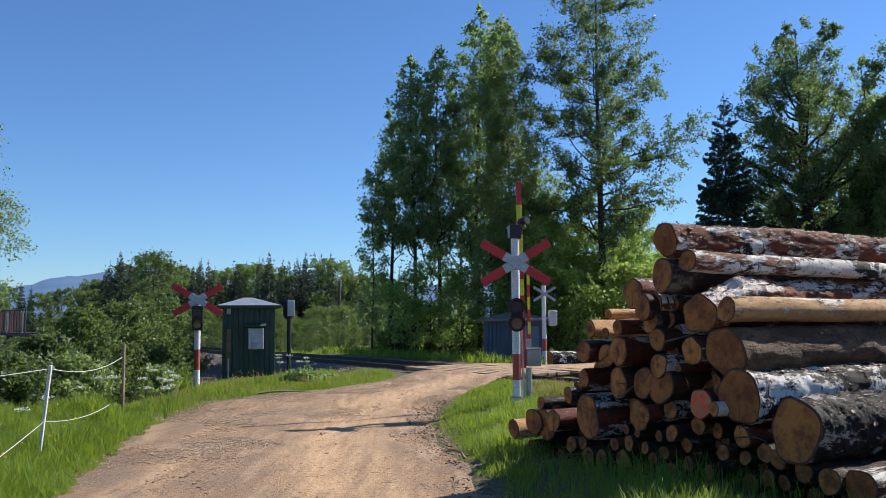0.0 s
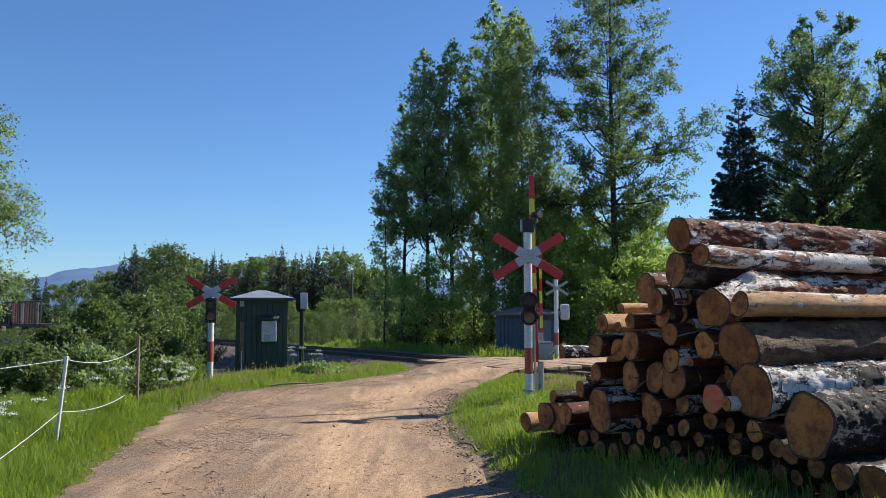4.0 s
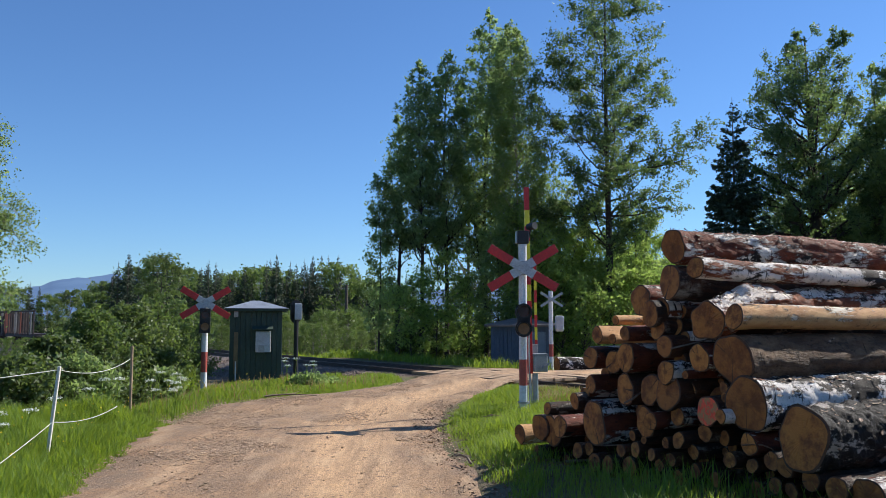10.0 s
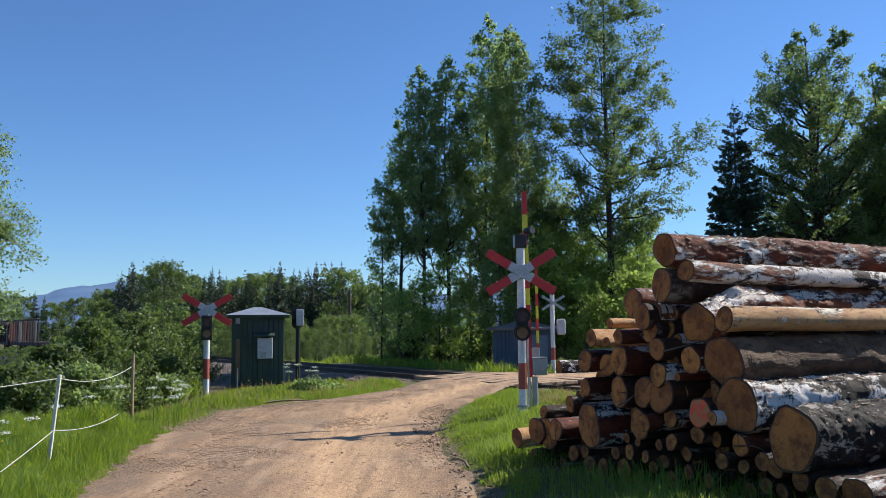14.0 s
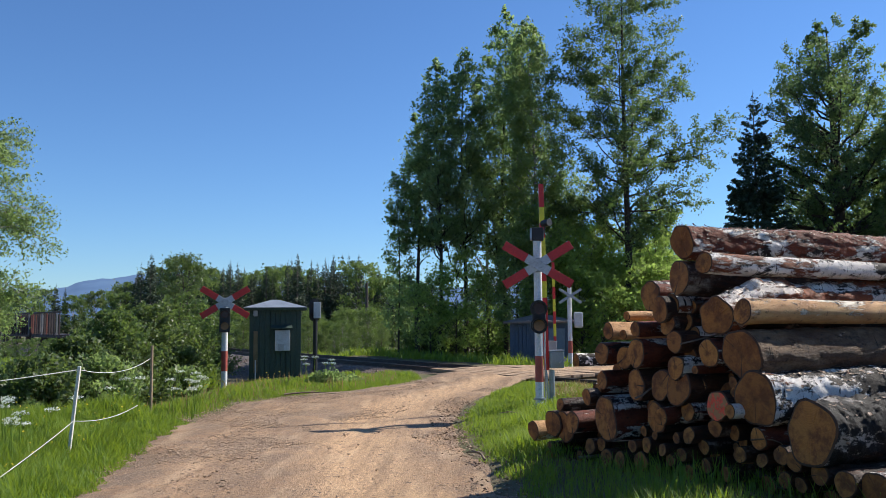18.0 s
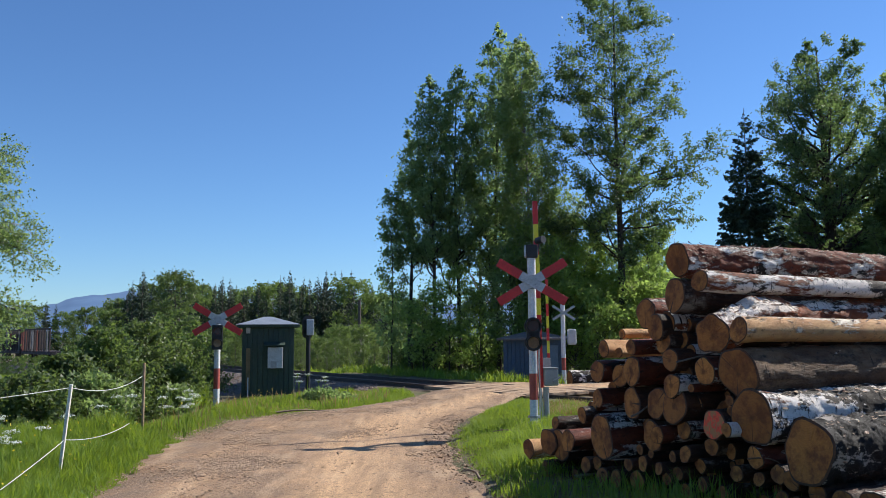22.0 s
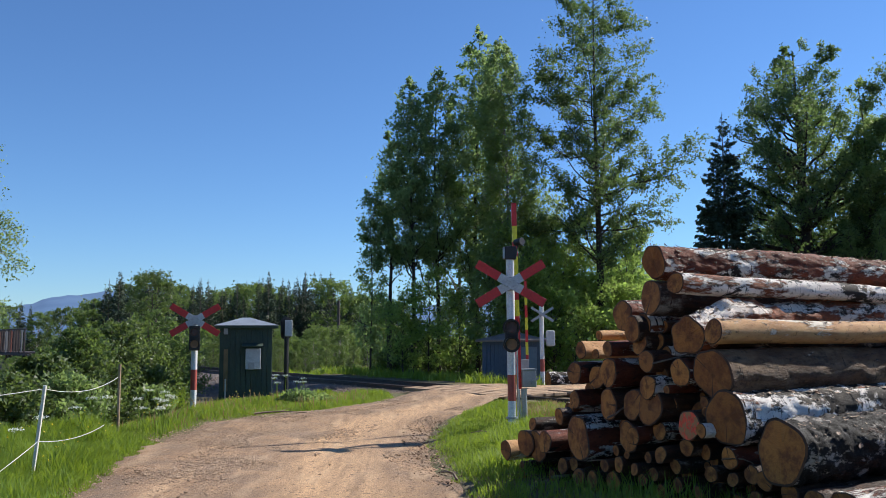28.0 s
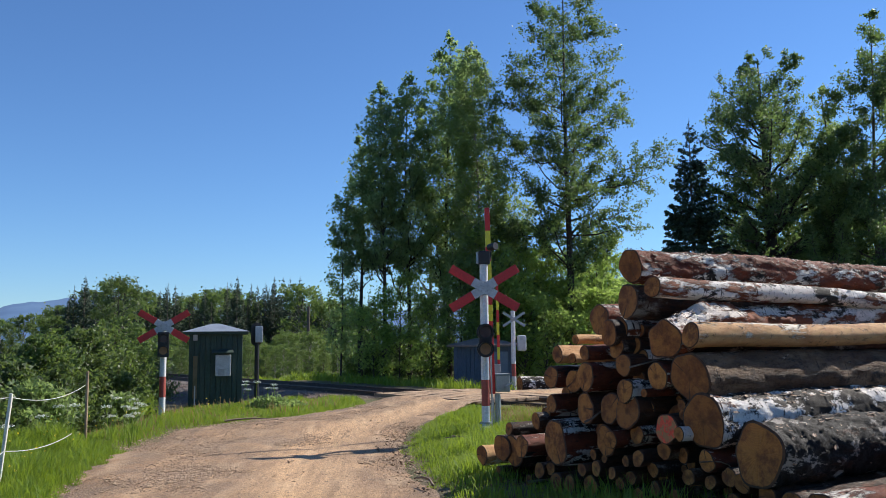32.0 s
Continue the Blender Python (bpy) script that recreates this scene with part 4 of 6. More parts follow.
def barrier(m, length, stripes, label, box_size, legs):
    b = thing("barrier", m, label, "barrier", "barriers")
    z0 = 0.55
    edges = np.concatenate([[0], np.cumsum(stripes)])
    edges = edges / edges[-1] * length
    for k in range(len(stripes)):
        bm = fresh()
        box(bm, (0.085, 0.05, edges[k + 1] - edges[k]), (0, 0, z0 + (edges[k] + edges[k + 1]) / 2), bevel=0.004)
        part("boom_section", bm, RED if k % 2 == 0 else YELLOW, b)
    bm = fresh()
    box(bm, box_size, (0.17, 0.05, 0.72), bevel=0.015)
    part("drive_box", bm, GREYBOX, b, "grey metal drive box")
    bm = fresh()
    box(bm, (box_size[0] * 1.06, box_size[1] * 1.06, 0.025), (0.17, 0.05, 0.72 + box_size[2] / 2 + 0.012), bevel=0.006)
    part("box_lid", bm, GALV, b)
    bm = fresh()
    rod(bm, 0.018, 0.018, (0.22, 0.05 - box_size[1] / 2 - 0.05, 0.66), (0.32, 0.05 - box_size[1] / 2 - 0.05, 0.74), 8)
    rod(bm, 0.03, 0.03, (0.22, 0.05 - box_size[1] / 2 - 0.07, 0.66), (0.22, 0.05 - box_size[1] / 2, 0.66), 12)
    part("crank", bm, GALV, b)
    for x in legs:
        bm = fresh()
        rod(bm, 0.05, 0.05, (x, 0.05, -0.1), (x, 0.05, 0.55), 14)
        part("leg", bm, GALV, b)
    bm = fresh()
    rod(bm, 0.016, 0.016, (0.02, 0.0, 0.02), (-0.01, 0.0, 0.55), 8)
    part("cable_pipe", bm, GALV, b)
    return b


def build_left_signal():
    mast = thing("crossing_signal", pose(-5.53, 19.25, 0.0, 0, 0, 15), "white and red crossing signal mast beside a green hut", "crossing signal", "crossing signals")
    mast_tube(mast, 0.07, ((-0.5, 0.30, WHITE), (0.30, 0.76, BAND_RED), (0.76, 1.95, WHITE)))
    bm = fresh()
    rod(bm, 0.075, 0.06, (0, 0, 1.95), (0, 0, 1.98), 18)
    part("cap", bm, GALV, mast)
    cross_arms(mast, -0.10, 1.88, 1.24, 0.145)
    hub_bolts(mast, -0.122, 1.88)
    bm = fresh()
    box(bm, (0.16, 0.03, 0.22), (0, -0.084, 1.88), bevel=0.006)
    part("bracket", bm, GALV, mast)
    signal_head(mast, -0.15, 1.47, True)


def build_far_signal():
    mast = thing("crossing_signal", pose(3.38, 27.5, -0.2, 0, 0, 8), "crossing signal mast seen from behind with a grey saltire back", "crossing signal", "crossing signals")
    mast_tube(mast, 0.072, ((-0.3, 0.55, WHITE), (0.55, 0.95, BAND_RED), (0.95, 2.68, WHITE)))
    cross_arms(mast, -0.12, 2.40, 0.86, 0.085, True, "grey back of a saltire board")
    bm = fresh()
    box(bm, (0.30, 0.16, 0.52), (0.30, 0.05, 1.62), bevel=0.06)
    part("signal_case", bm, GREYWHITE, mast, "grey back of a signal case")
    for dz in (-0.13, 0.13):
        bm = fresh()
        rod(bm, 0.09, 0.10, (0.34, 0.12, 1.62 + dz), (0.42, 0.30, 1.60 + dz), 16)
        part("hood", bm, GREYWHITE, mast)
    bm = fresh()
    rod(bm, 0.02, 0.02, (0.05, 0.02, 1.62), (0.2, 0.05, 1.62), 8)
    part("bracket", bm, GALV, mast)


def build_green_hut():
    G1 = surface("green_boards", (0.022, 0.046, 0.034), (0.032, 0.060, 0.044), 5, 0.7, 0, 40, (0.035, 0.05, 0.04), (0.55, 0.75), 0.4, 0.005, (1, 1, 0.3))
    ROOF = surface("zinc_roof", (0.45, 0.48, 0.50), (0.36, 0.39, 0.41), 3, 0.4, 0.5, 40, (0.25, 0.26, 0.27), (0.6, 0.8))
    hut = thing("relay_hut", pose(-4.77, 21.0, -0.25, 0, 0, 14), "small green wooden relay hut with a pale hipped metal roof", "hut")
    w, d, h = 1.24, 1.2, 1.96
    for k in range(10):
        x = -w / 2 + (k + 0.5) * w / 10
        bm = fresh()
        box(bm, (w / 10 - 0.008, 0.035, h), (x, -d / 2, h / 2), bevel=0.004)
        part("board", bm, G1, hut)
        bm = fresh()
        box(bm, (0.035, d / 10 - 0.008, h), (w / 2 - 0.018, -d / 2 + 0.02 + (k + 0.5) * (d - 0.04) / 10, h / 2), bevel=0.004)
        part("board", bm, G1, hut)
        bm = fresh()
        box(bm, (0.035, d / 10 - 0.008, h), (-w / 2 + 0.018, -d / 2 + 0.02 + (k + 0.5) * (d - 0.04) / 10, h / 2), bevel=0.004)
        part("board", bm, G1, hut)
    bm = fresh()
    box(bm, (w - 0.08, d - 0.06, h - 0.02), (0, 0.01, h / 2))
    part("core", bm, G1, hut)
    bm = fresh()
    box(bm, (w + 0.26, d + 0.26, 0.07), (0, 0, h + 0.03), bevel=0.01)
    part("eave", bm, G1, hut)
    bm = fresh()
    box(bm, (w + 0.30, d + 0.30, 0.20), (0, 0, h + 0.165), taper=0.12)
    part("roof", bm, ROOF, hut, "pale hipped metal roof")
    bm = fresh()
    box(bm, (0.36, 0.14, 0.50), (0.17, -d / 2 - 0.085, 1.22), bevel=0.012)
    cab = part("cabinet", bm, GREYWHITE, hut, "white metal cabinet on the hut wall")
    bm = fresh()
    box(bm, (0.14, 0.02, 0.17), (0.13, -d / 2 - 0.165, 1.05), bevel=0.004)
    part("label_plate", bm, GREYBOX, cab)
    bm = fresh()
    box(bm, (0.50, 0.26, 0.03), (0.15, -d / 2 - 0.13, 1.55), (18, 0, 0), bevel=0.006)
    part("canopy", bm, G1, hut)
    bm = fresh()
    box(bm, (0.10, 0.03, 0.14), (-0.48, -d / 2 - 0.03, 1.88), bevel=0.008)
    part("vent", bm, GREYBOX, hut)
    bm = fresh()
    box(bm, (0.10, 0.035, 1.0), (-0.47, -d / 2 - 0.035, 0.95), bevel=0.005)
    part("timber_strip", bm, surface("old_timber", (0.12, 0.10, 0.05), (0.17, 0.13, 0.07), 6, 0.85), hut, "brown timber strip")
    bm = fresh()
    rod(bm, 0.016, 0.016, (-0.47, -d / 2 - 0.06, 0.0), (-0.47, -d / 2 - 0.06, 0.75), 8)
    part("pipe", bm, GREYWHITE, hut)


def build_track_signal():
    s = thing("track_signal", pose(-3.92, 21.9, -0.2, 0, 0, 10), "railway signal on a dark post seen from its grey back", "railway signal")
    bm = fresh()
    rod(bm, 0.06, 0.06, (0, 0, -0.1), (0, 0, 1.85), 14)
    part("post", bm, BLACK, s)
    bm = fresh()
    box(bm, (0.28, 0.03, 0.38), (-0.02, 0.08, 1.92), bevel=0.012)
    rod(bm, 0.14, 0.14, (-0.02, 0.065, 2.08), (-0.02, 0.095, 2.08), 24)
    rod(bm, 0.14, 0.14, (-0.02, 0.065, 1.76), (-0.02, 0.095, 1.76), 24)
    part("backboard", bm, BLACK, s, "black rounded backboard")
    bm = fresh()
    box(bm, (0.19, 0.16, 0.42), (0.05, -0.02, 1.92), bevel=0.015)
    part("lamp_case", bm, GREYWHITE, s, "grey metal lamp case")


def build_blue_hut():
    BLUE = surface("blue_boards", (0.06, 0.085, 0.12), (0.075, 0.10, 0.14), 4, 0.75, 0, 30, (0.08, 0.10, 0.13), (0.55, 0.75), 0.4, 0.006, (1, 1, 0.3))
    FELT = surface("brown_roofing_felt", (0.15, 0.12, 0.10), (0.21, 0.17, 0.15), 4, 0.9, 0, 40)
    hut = thing("shed", pose(2.73, 31.0, -0.25, 0, 0, -8), "small blue wooden shed with a low brown roof under trees", "shed")
    w, d, h = 2.1, 2.0, 1.62
    bm = fresh()
    box(bm, (w - 0.05, d - 0.05, h), (0, 0, h / 2))
    part("core", bm, BLUE, hut)
    n = 14
    for k in range(n):
        bm = fresh()
        box(bm, (w / n - 0.01, 0.03, h), (-w / 2 + (k + 0.5) * w / n, -d / 2, h / 2), bevel=0.004)
        part("board", bm, BLUE, hut)
    bm = fresh()
    V = [(-w / 2 - 0.22, -d / 2 - 0.2, h - 0.06), (w / 2 + 0.22, -d / 2 - 0.2, h - 0.06), (w / 2 + 0.22, d / 2 + 0.2, h - 0.06), (-w / 2 - 0.22, d / 2 + 0.2, h - 0.06)]
    T = [(-0.35, 0, h + 0.24), (0.35, 0, h + 0.24)]
    a = [bm.verts.new(v) for v in V]
    b = [bm.verts.new((v[0], v[1], v[2] + 0.07)) for v in V]
    t = [bm.verts.new(v) for v in T]
    bm.faces.new(a[::-1])
    for i in range(4):
        bm.faces.new((a[i], a[(i + 1) % 4], b[(i + 1) % 4], b[i]))
    bm.faces.new((b[0], b[1], t[1], t[0]))
    bm.faces.new((b[1], b[2], t[1]))
    bm.faces.new((b[2], b[3], t[0], t[1]))
    bm.faces.new((b[3], b[0], t[0]))
    part("roof", bm, FELT, hut, "low brown felt roof")
    bm = fresh()
    box(bm, (0.55, 0.05, 1.35), (0.62, -d / 2 - 0.025, 0.70), bevel=0.006)
    door = part("door", bm, surface("grey_blue_door", (0.12, 0.16, 0.20), (0.15, 0.19, 0.23), 4, 0.7), hut, "grey-blue door")
    bm = fresh()
    rod(bm, 0.02, 0.02, (0.42, -d / 2 - 0.07, 0.7), (0.42, -d / 2 - 0.07, 0.8), 8)
    part("handle", bm, GALV, door)


def build_fence():
    POSTW = surface("white_fence_post", (0.66, 0.66, 0.60), (0.55, 0.55, 0.48), 8, 0.6, 0, 40, (0.35, 0.33, 0.26), (0.6, 0.75))
    POSTB = surface("grey_brown_post", (0.26, 0.19, 0.12), (0.34, 0.26, 0.17), 8, 0.9, 0, 40, None, (0, 1), 0.5, 0.006, (1, 1, 0.2))
    ROPE = surface("white_fence_rope", (0.70, 0.70, 0.66), (0.60, 0.60, 0.55), 30, 0.8)
    fence = thing("fence", pose(-4.33, 9.32, 0), "leaning white post fence with two slack white ropes", "fence")
    bm = fresh()
    box(bm, (0.034, 0.034, 1.08), (0.03, 0, 0.40), (0, 5.5, 0), bevel=0.006)
    part("post", bm, POSTW, fence, "leaning white post")
    bm = fresh()
    rod(bm, 0.024, 0.021, (-0.55, 3.8, -0.4), (-0.55, 3.8, 1.06), 10)
    part("post", bm, POSTB, fence, "thin weathered wooden post")
    bm = fresh()
    box(bm, (0.045, 0.045, 1.05), (-2.2, -3.2, 0.30), (0, -3, 0), bevel=0.006)
    part("post", bm, POSTW, fence)

    def rope(a, b, sag):
        a, b = np.array(a), np.array(b)
        t = np.linspace(0, 1, 24)[:, None]
        p = a + (b - a) * t
        p[:, 2] -= sag * 4 * (t * (1 - t))[:, 0]
        part("rope", tubes("rope", [(p, np.full(24, 0.0055))], 6), ROPE, fence)
    rope((0.08, 0, 0.90), (-0.57, 3.8, 0.86), 0.11)
    rope((0.08, 0, 0.90), (-2.2, -3.2, 0.72), 0.05)
    rope((0.03, 0, 0.33), (-0.40, 2.9, 0.22), 0.07)
    rope((0.03, 0, 0.33), (0.84, -3.82, 0.06), 0.03)


def build_train():
    DARK = surface("dark_wagon_paint", (0.045, 0.035, 0.033), (0.075, 0.055, 0.05), 2, 0.8, 0, 20)
    RUST = surface("rust_red_wagon_panel", (0.22, 0.08, 0.055), (0.16, 0.06, 0.045), 2, 0.8, 0, 20)
    PALE = surface("grey_wagon_panel", (0.20, 0.20, 0.20), (0.14, 0.14, 0.14), 2, 0.7, 0, 20)
    # beyond the shrubs the line bends to the west
    bend, along = np.array([-40.6, 85.5]), np.array([-0.656, 0.755])
    yaw = math.degrees(math.atan2(along[1], along[0]))
    for n in range(4):
        p = bend + along * (6.2 + 12.5 * n)
        w = thing("freight_wagon", pose(p[0], p[1], -1.03, 0, 0, yaw), "empty stake-sided timber wagon standing on the track" if n < 1 else "dark stake-sided timber wagon with its load", "wagon", "freight wagons")
        bm = fresh()
        box(bm, (11.6, 2.7, 0.35), (0, 0, 1.15), bevel=0.03)
        part("underframe", bm, DARK, w)
        if n > 0:
            bm = fresh()
            box(bm, (11.6, 2.5, 1.9), (0, 0, 2.3), bevel=0.05)
            part("load", bm, DARK, w, "dark shaded load")
        for k in range(12):
            x = -5.4 + k * 0.98
            bm = fresh()
            box(bm, (0.16, 0.14, 2.4), (x, 1.34, 2.4), bevel=0.02)
            part("stake", bm, (DARK, PALE, DARK, DARK, DARK, RUST)[(k + n) % 6], w)
        if n > 0:
            bm = fresh()
            box(bm, (0.12, 2.6, 2.3), (-5.85, 0, 2.45), bevel=0.03)
            part("end_wall", bm, DARK, w)
            for y, m, name in ((0.95, RUST, "end_panel"), (0.1, PALE, "end_panel"), (-1.0, DARK, "end_panel")):
                bm = fresh()
                box(bm, (0.05, 0.62, 2.0), (-5.94, y, 2.45), bevel=0.02)
                part(name, bm, m, w)
        bm = fresh()
        box(bm, (11.8, 0.12, 0.16), (0, 1.34, 3.65), bevel=0.02)
        part("top_rail", bm, DARK, w)
        for x in (-4.5, -2.7, 2.7, 4.5):
            for y in (-0.74, 0.74):
                bm = fresh()
                rod(bm, 0.46, 0.46, (x, y - 0.06, 0.46), (x, y + 0.06, 0.46), 18)
                part("wheel", bm, DARK, w)


build_near_signal()
barrier(pose(1.445, 14.4, 0.02, 0, -0.9, 4), 3.20, (2.2, 0.5, 0.72, 0.62, 0.45, 0.5, 0.72), "raised red and yellow barrier boom on a grey drive box", (0.24, 0.27, 0.28), (0.09,))
build_left_signal()
build_far_signal()
barrier(pose(2.81, 26.6, -0.2, 0, 0.5, 180), 2.9, (0.9, 0.62, 0.62, 0.62, 0.62, 0.62, 0.62), "raised red and yellow barrier boom beyond the track", (0.40, 0.34, 0.45), (0.11, 0.24))
build_green_hut()
build_track_signal()
build_blue_hut()
build_fence()
build_train()


# ---- trees, shrubs, grass ----
def tree_meshes(seed, H, radius, lo, limbs, n_leaf, leaf, trunk_r, rise=35, droop=0.0, shape="oval", spread=0.20, twigs=11, narrow=0.65, far=False, tri=False, inner=0.45):
    """Trunk with limbs, and crown, of one tree; lengths in metres. shape: oval or dome."""
    rng = np.random.default_rng(seed)
    paths, tips, room = [], [], []
    t = np.linspace(0, 1, 14)
    sway = 0.015 * H
    trunk = np.stack([sway * np.sin(t * 5 + rng.uniform(0, 6)) * t, sway * np.sin(t * 4 + rng.uniform(0, 6)) * t, t * H * 0.97 - 0.15], -1)
    paths.append((trunk, trunk_r * (1 - 0.93 * t ** 0.9)))
    for k in range(limbs):
        u = (k + rng.uniform(0.1, 0.9)) / limbs
        f = lo + (0.97 - lo) * u
        prof = np.sin(np.pi * (0.12 + 0.82 * u)) ** 0.7 if shape == "oval" else (1 - u ** 3) ** 0.5 * 0.9 + 0.1
        L = radius * prof * rng.uniform(0.65, 1.12)
        az = k * 2.399 + rng.uniform(-0.5, 0.5)
        e = radians(rise + rng.uniform(-14, 14) + 20 * u)
        start = np.array([np.interp(f, t, trunk[:, c]) for c in range(3)])
        q = np.linspace(0, 1, 5)[:, None]
        d = np.array([np.cos(az) * np.cos(e), np.sin(az) * np.cos(e), np.sin(e)])
        p = start + d * L / max(np.cos(e), 0.45) * q
        p[:, 2] += -droop * L * (q[:, 0] ** 2)
        p += rng.normal(0, 0.03 * L, p.shape) * q
        over = p[:, 2] - 0.86 * H
        p[:, 2] = np.where(over > 0, 0.86 * H + 0.14 * H * np.tanh(over / (0.14 * H)), p[:, 2])
        r0 = max(0.012, trunk_r * (1 - f) * 0.55)
        paths.append((p, r0 * (1 - 0.85 * q[:, 0])))
        for j in range(twigs):
            w = rng.uniform(0.25, 1.0) ** 0.7
            a = np.array([np.interp(w, q[:, 0], p[:, c]) for c in range(3)])
            dd = d + rng.normal(0, 0.6, 3)
            dd[2] -= droop * 0.9
            dd /= np.linalg.norm(dd)
            ll = (0.22 + 0.22 * rng.random()) * L * (1.2 - 0.5 * w) + 0.1
            pts = a + dd * ll * np.linspace(0, 1, 4)[:, None]
            pts[:, 2] = np.minimum(pts[:, 2], H)
            pts[:, 2] -= droop * 0.35 * ll * np.linspace(0, 1, 4) ** 2
            if not far:
                paths.append((pts[[0, 3]], np.array([1, 0.2]) * min(0.029, max(0.006, r0 * 0.28))))
            tips.append((a, pts[-1]))
            room.append(min(1.0, max(0.5, L / radius * 1.3)))
    tips = np.array(tips)
    weight = rng.uniform(0.6, 1.4, len(tips)) * np.array(room)
    pick = rng.choice(len(tips), n_leaf, p=weight / weight.sum())
    size_of = rng.uniform(0.6, 1.3, len(tips)) * spread * np.array(room)
    share = rng.uniform(inner, 1.08, (n_leaf, 1))
    c = tips[pick, 0] + (tips[pick, 1] - tips[pick, 0]) * share + rng.normal(0, 1, (n_leaf, 3)) * np.array([1, 1, 0.7]) * size_of[pick][:, None]
    c[:, 2] = np.maximum(c[:, 2], 0.1)
    crown = leaves("crown", c, leaf * (0.55 + 0.45 * np.array(room)[pick]), rng, narrow, tri=far or tri)
    return tubes("trunk", paths, 6), crown


def grown_tree(seed, H, prof, limbs, n_leaf, leaf, trunk_r, rise=(25, 60), twigs=10, clump=0.16, droop=0.0, extra=(), thin=0.25, core=0.25, limb_r=0.5, twist=0.02, bare=1.0):
    """Trunk with limbs, and crown, of one tree whose limbs end inside a profile: pairs of height and crown radius, in metres, from the lowest limb to the tip."""
    rng = np.random.default_rng(seed)
    zs, rs = np.array(prof, float).T
    t = np.linspace(0, 1, 16)
    trunk = np.stack([twist * H * np.sin(t * 5 + rng.uniform(0, 6)) * t * (1 - 0.5 * t), twist * H * np.sin(t * 4 + rng.uniform(0, 6)) * t, t * H * 0.985 - 0.15], -1)
    at = lambda z: np.array([np.interp(z, trunk[:, 2], trunk[:, c]) for c in range(3)])
    paths = [(trunk, trunk_r * (1 - 0.94 * t ** 0.85))]
    fine = np.linspace(zs[0], zs[-1], 200)
    share = np.cumsum(np.interp(fine, zs, rs) + 0.42 * rs.max())
    share /= share[-1]
    tips, weight = [], []
    q = np.linspace(0, 1, 6)
    for k in range(limbs + len(extra)):
        if k < limbs:
            zt = float(np.interp((k + rng.uniform(0.05, 0.95)) / limbs, share, fine))
            out = float(np.interp(zt, zs, rs)) * rng.uniform(core, 1.0) ** 0.6
            az = k * 2.399 + rng.uniform(-0.6, 0.6)
            el = radians(rng.uniform(*rise))
        else:
            zt, az, out, el = extra[k - limbs]
            az, el = radians(az), radians(el)
        z0 = max(zs[0] * bare, zt - out * math.tan(el))
        z0 = min(z0, zt - 0.05)
        a = at(z0)
        e = at(zt) + np.array([math.cos(az) * out, math.sin(az) * out, 0])
        p = a + (e - a) * q[:, None]
        p[:, 2] = a[2] + (e[2] - a[2]) * (q ** (1.25 - droop)) + droop * 0.25 * out * np.sin(np.pi * q)
        p[1:-1] += rng.normal(0, 0.035 * (out + 0.3), (4, 3))
        r0 = max(0.012, trunk_r * limb_r * (1 - z0 / H) * (0.5 + 0.5 * out / rs.max()))
        paths.append((p, r0 * (1 - 0.85 * q)))
        for j in range(twigs if k < limbs else int(twigs * 1.6)):
            if rng.random() < thin:
                continue
            w = rng.uniform(0.22, 1.0) ** 0.7
            b = np.array([np.interp(w, q, p[:, c]) for c in range(3)])
            d = (e - a) / (np.linalg.norm(e - a) + 1e-6) * 0.7 + rng.normal(0, 0.6, 3) + np.array([0, 0, 0.25 - 1.1 * droop])
            d /= np.linalg.norm(d)
            ln = 0.16 * out + rng.uniform(0.15, 0.45) * min(1.0, 0.3 + 0.1 * H * 0.5)
            f = b + d * ln
            c = at(min(f[2], H))
            reach = math.hypot(f[0] - c[0], f[1] - c[1])
            room = 1.06 * float(np.interp(f[2], zs, rs)) if k < limbs else 99
            if reach > room:
                f[:2] = c[:2] + (f[:2] - c[:2]) * room / reach
            f[2] = min(f[2], H - 0.05)
            paths.append((np.stack([b, f]), np.array([1, 0.25]) * min(0.028, max(0.005, r0 * 0.3))))
            tips.append((b, f))
            weight.append(ln * rng.uniform(0.4, 1.6) * (0.25 + 0.75 * min(1.0, (out + 0.2) / (0.5 * rs.max()))))
    tips, weight = np.array(tips), np.array(weight)
    pick = rng.choice(len(tips), n_leaf, p=weight / weight.sum())
    size_of = rng.uniform(0.55, 1.35, len(tips)) * clump
    taper = np.clip((H - tips[:, 1, 2]) / (0.12 * H), 0.35, 1.0)
    u = rng.uniform(0.25, 1.1, (n_leaf, 1))
    c = tips[pick, 0] + (tips[pick, 1] - tips[pick, 0]) * u + rng.normal(0, 1, (n_leaf, 3)) * np.array([1, 1, 0.75 + droop]) * (size_of * taper)[pick][:, None]
    c[:, 2] = np.maximum(c[:, 2], 0.1)
    return tubes("trunk", paths, 6), leaves("crown", c, leaf, rng, 0.7, tri=True)


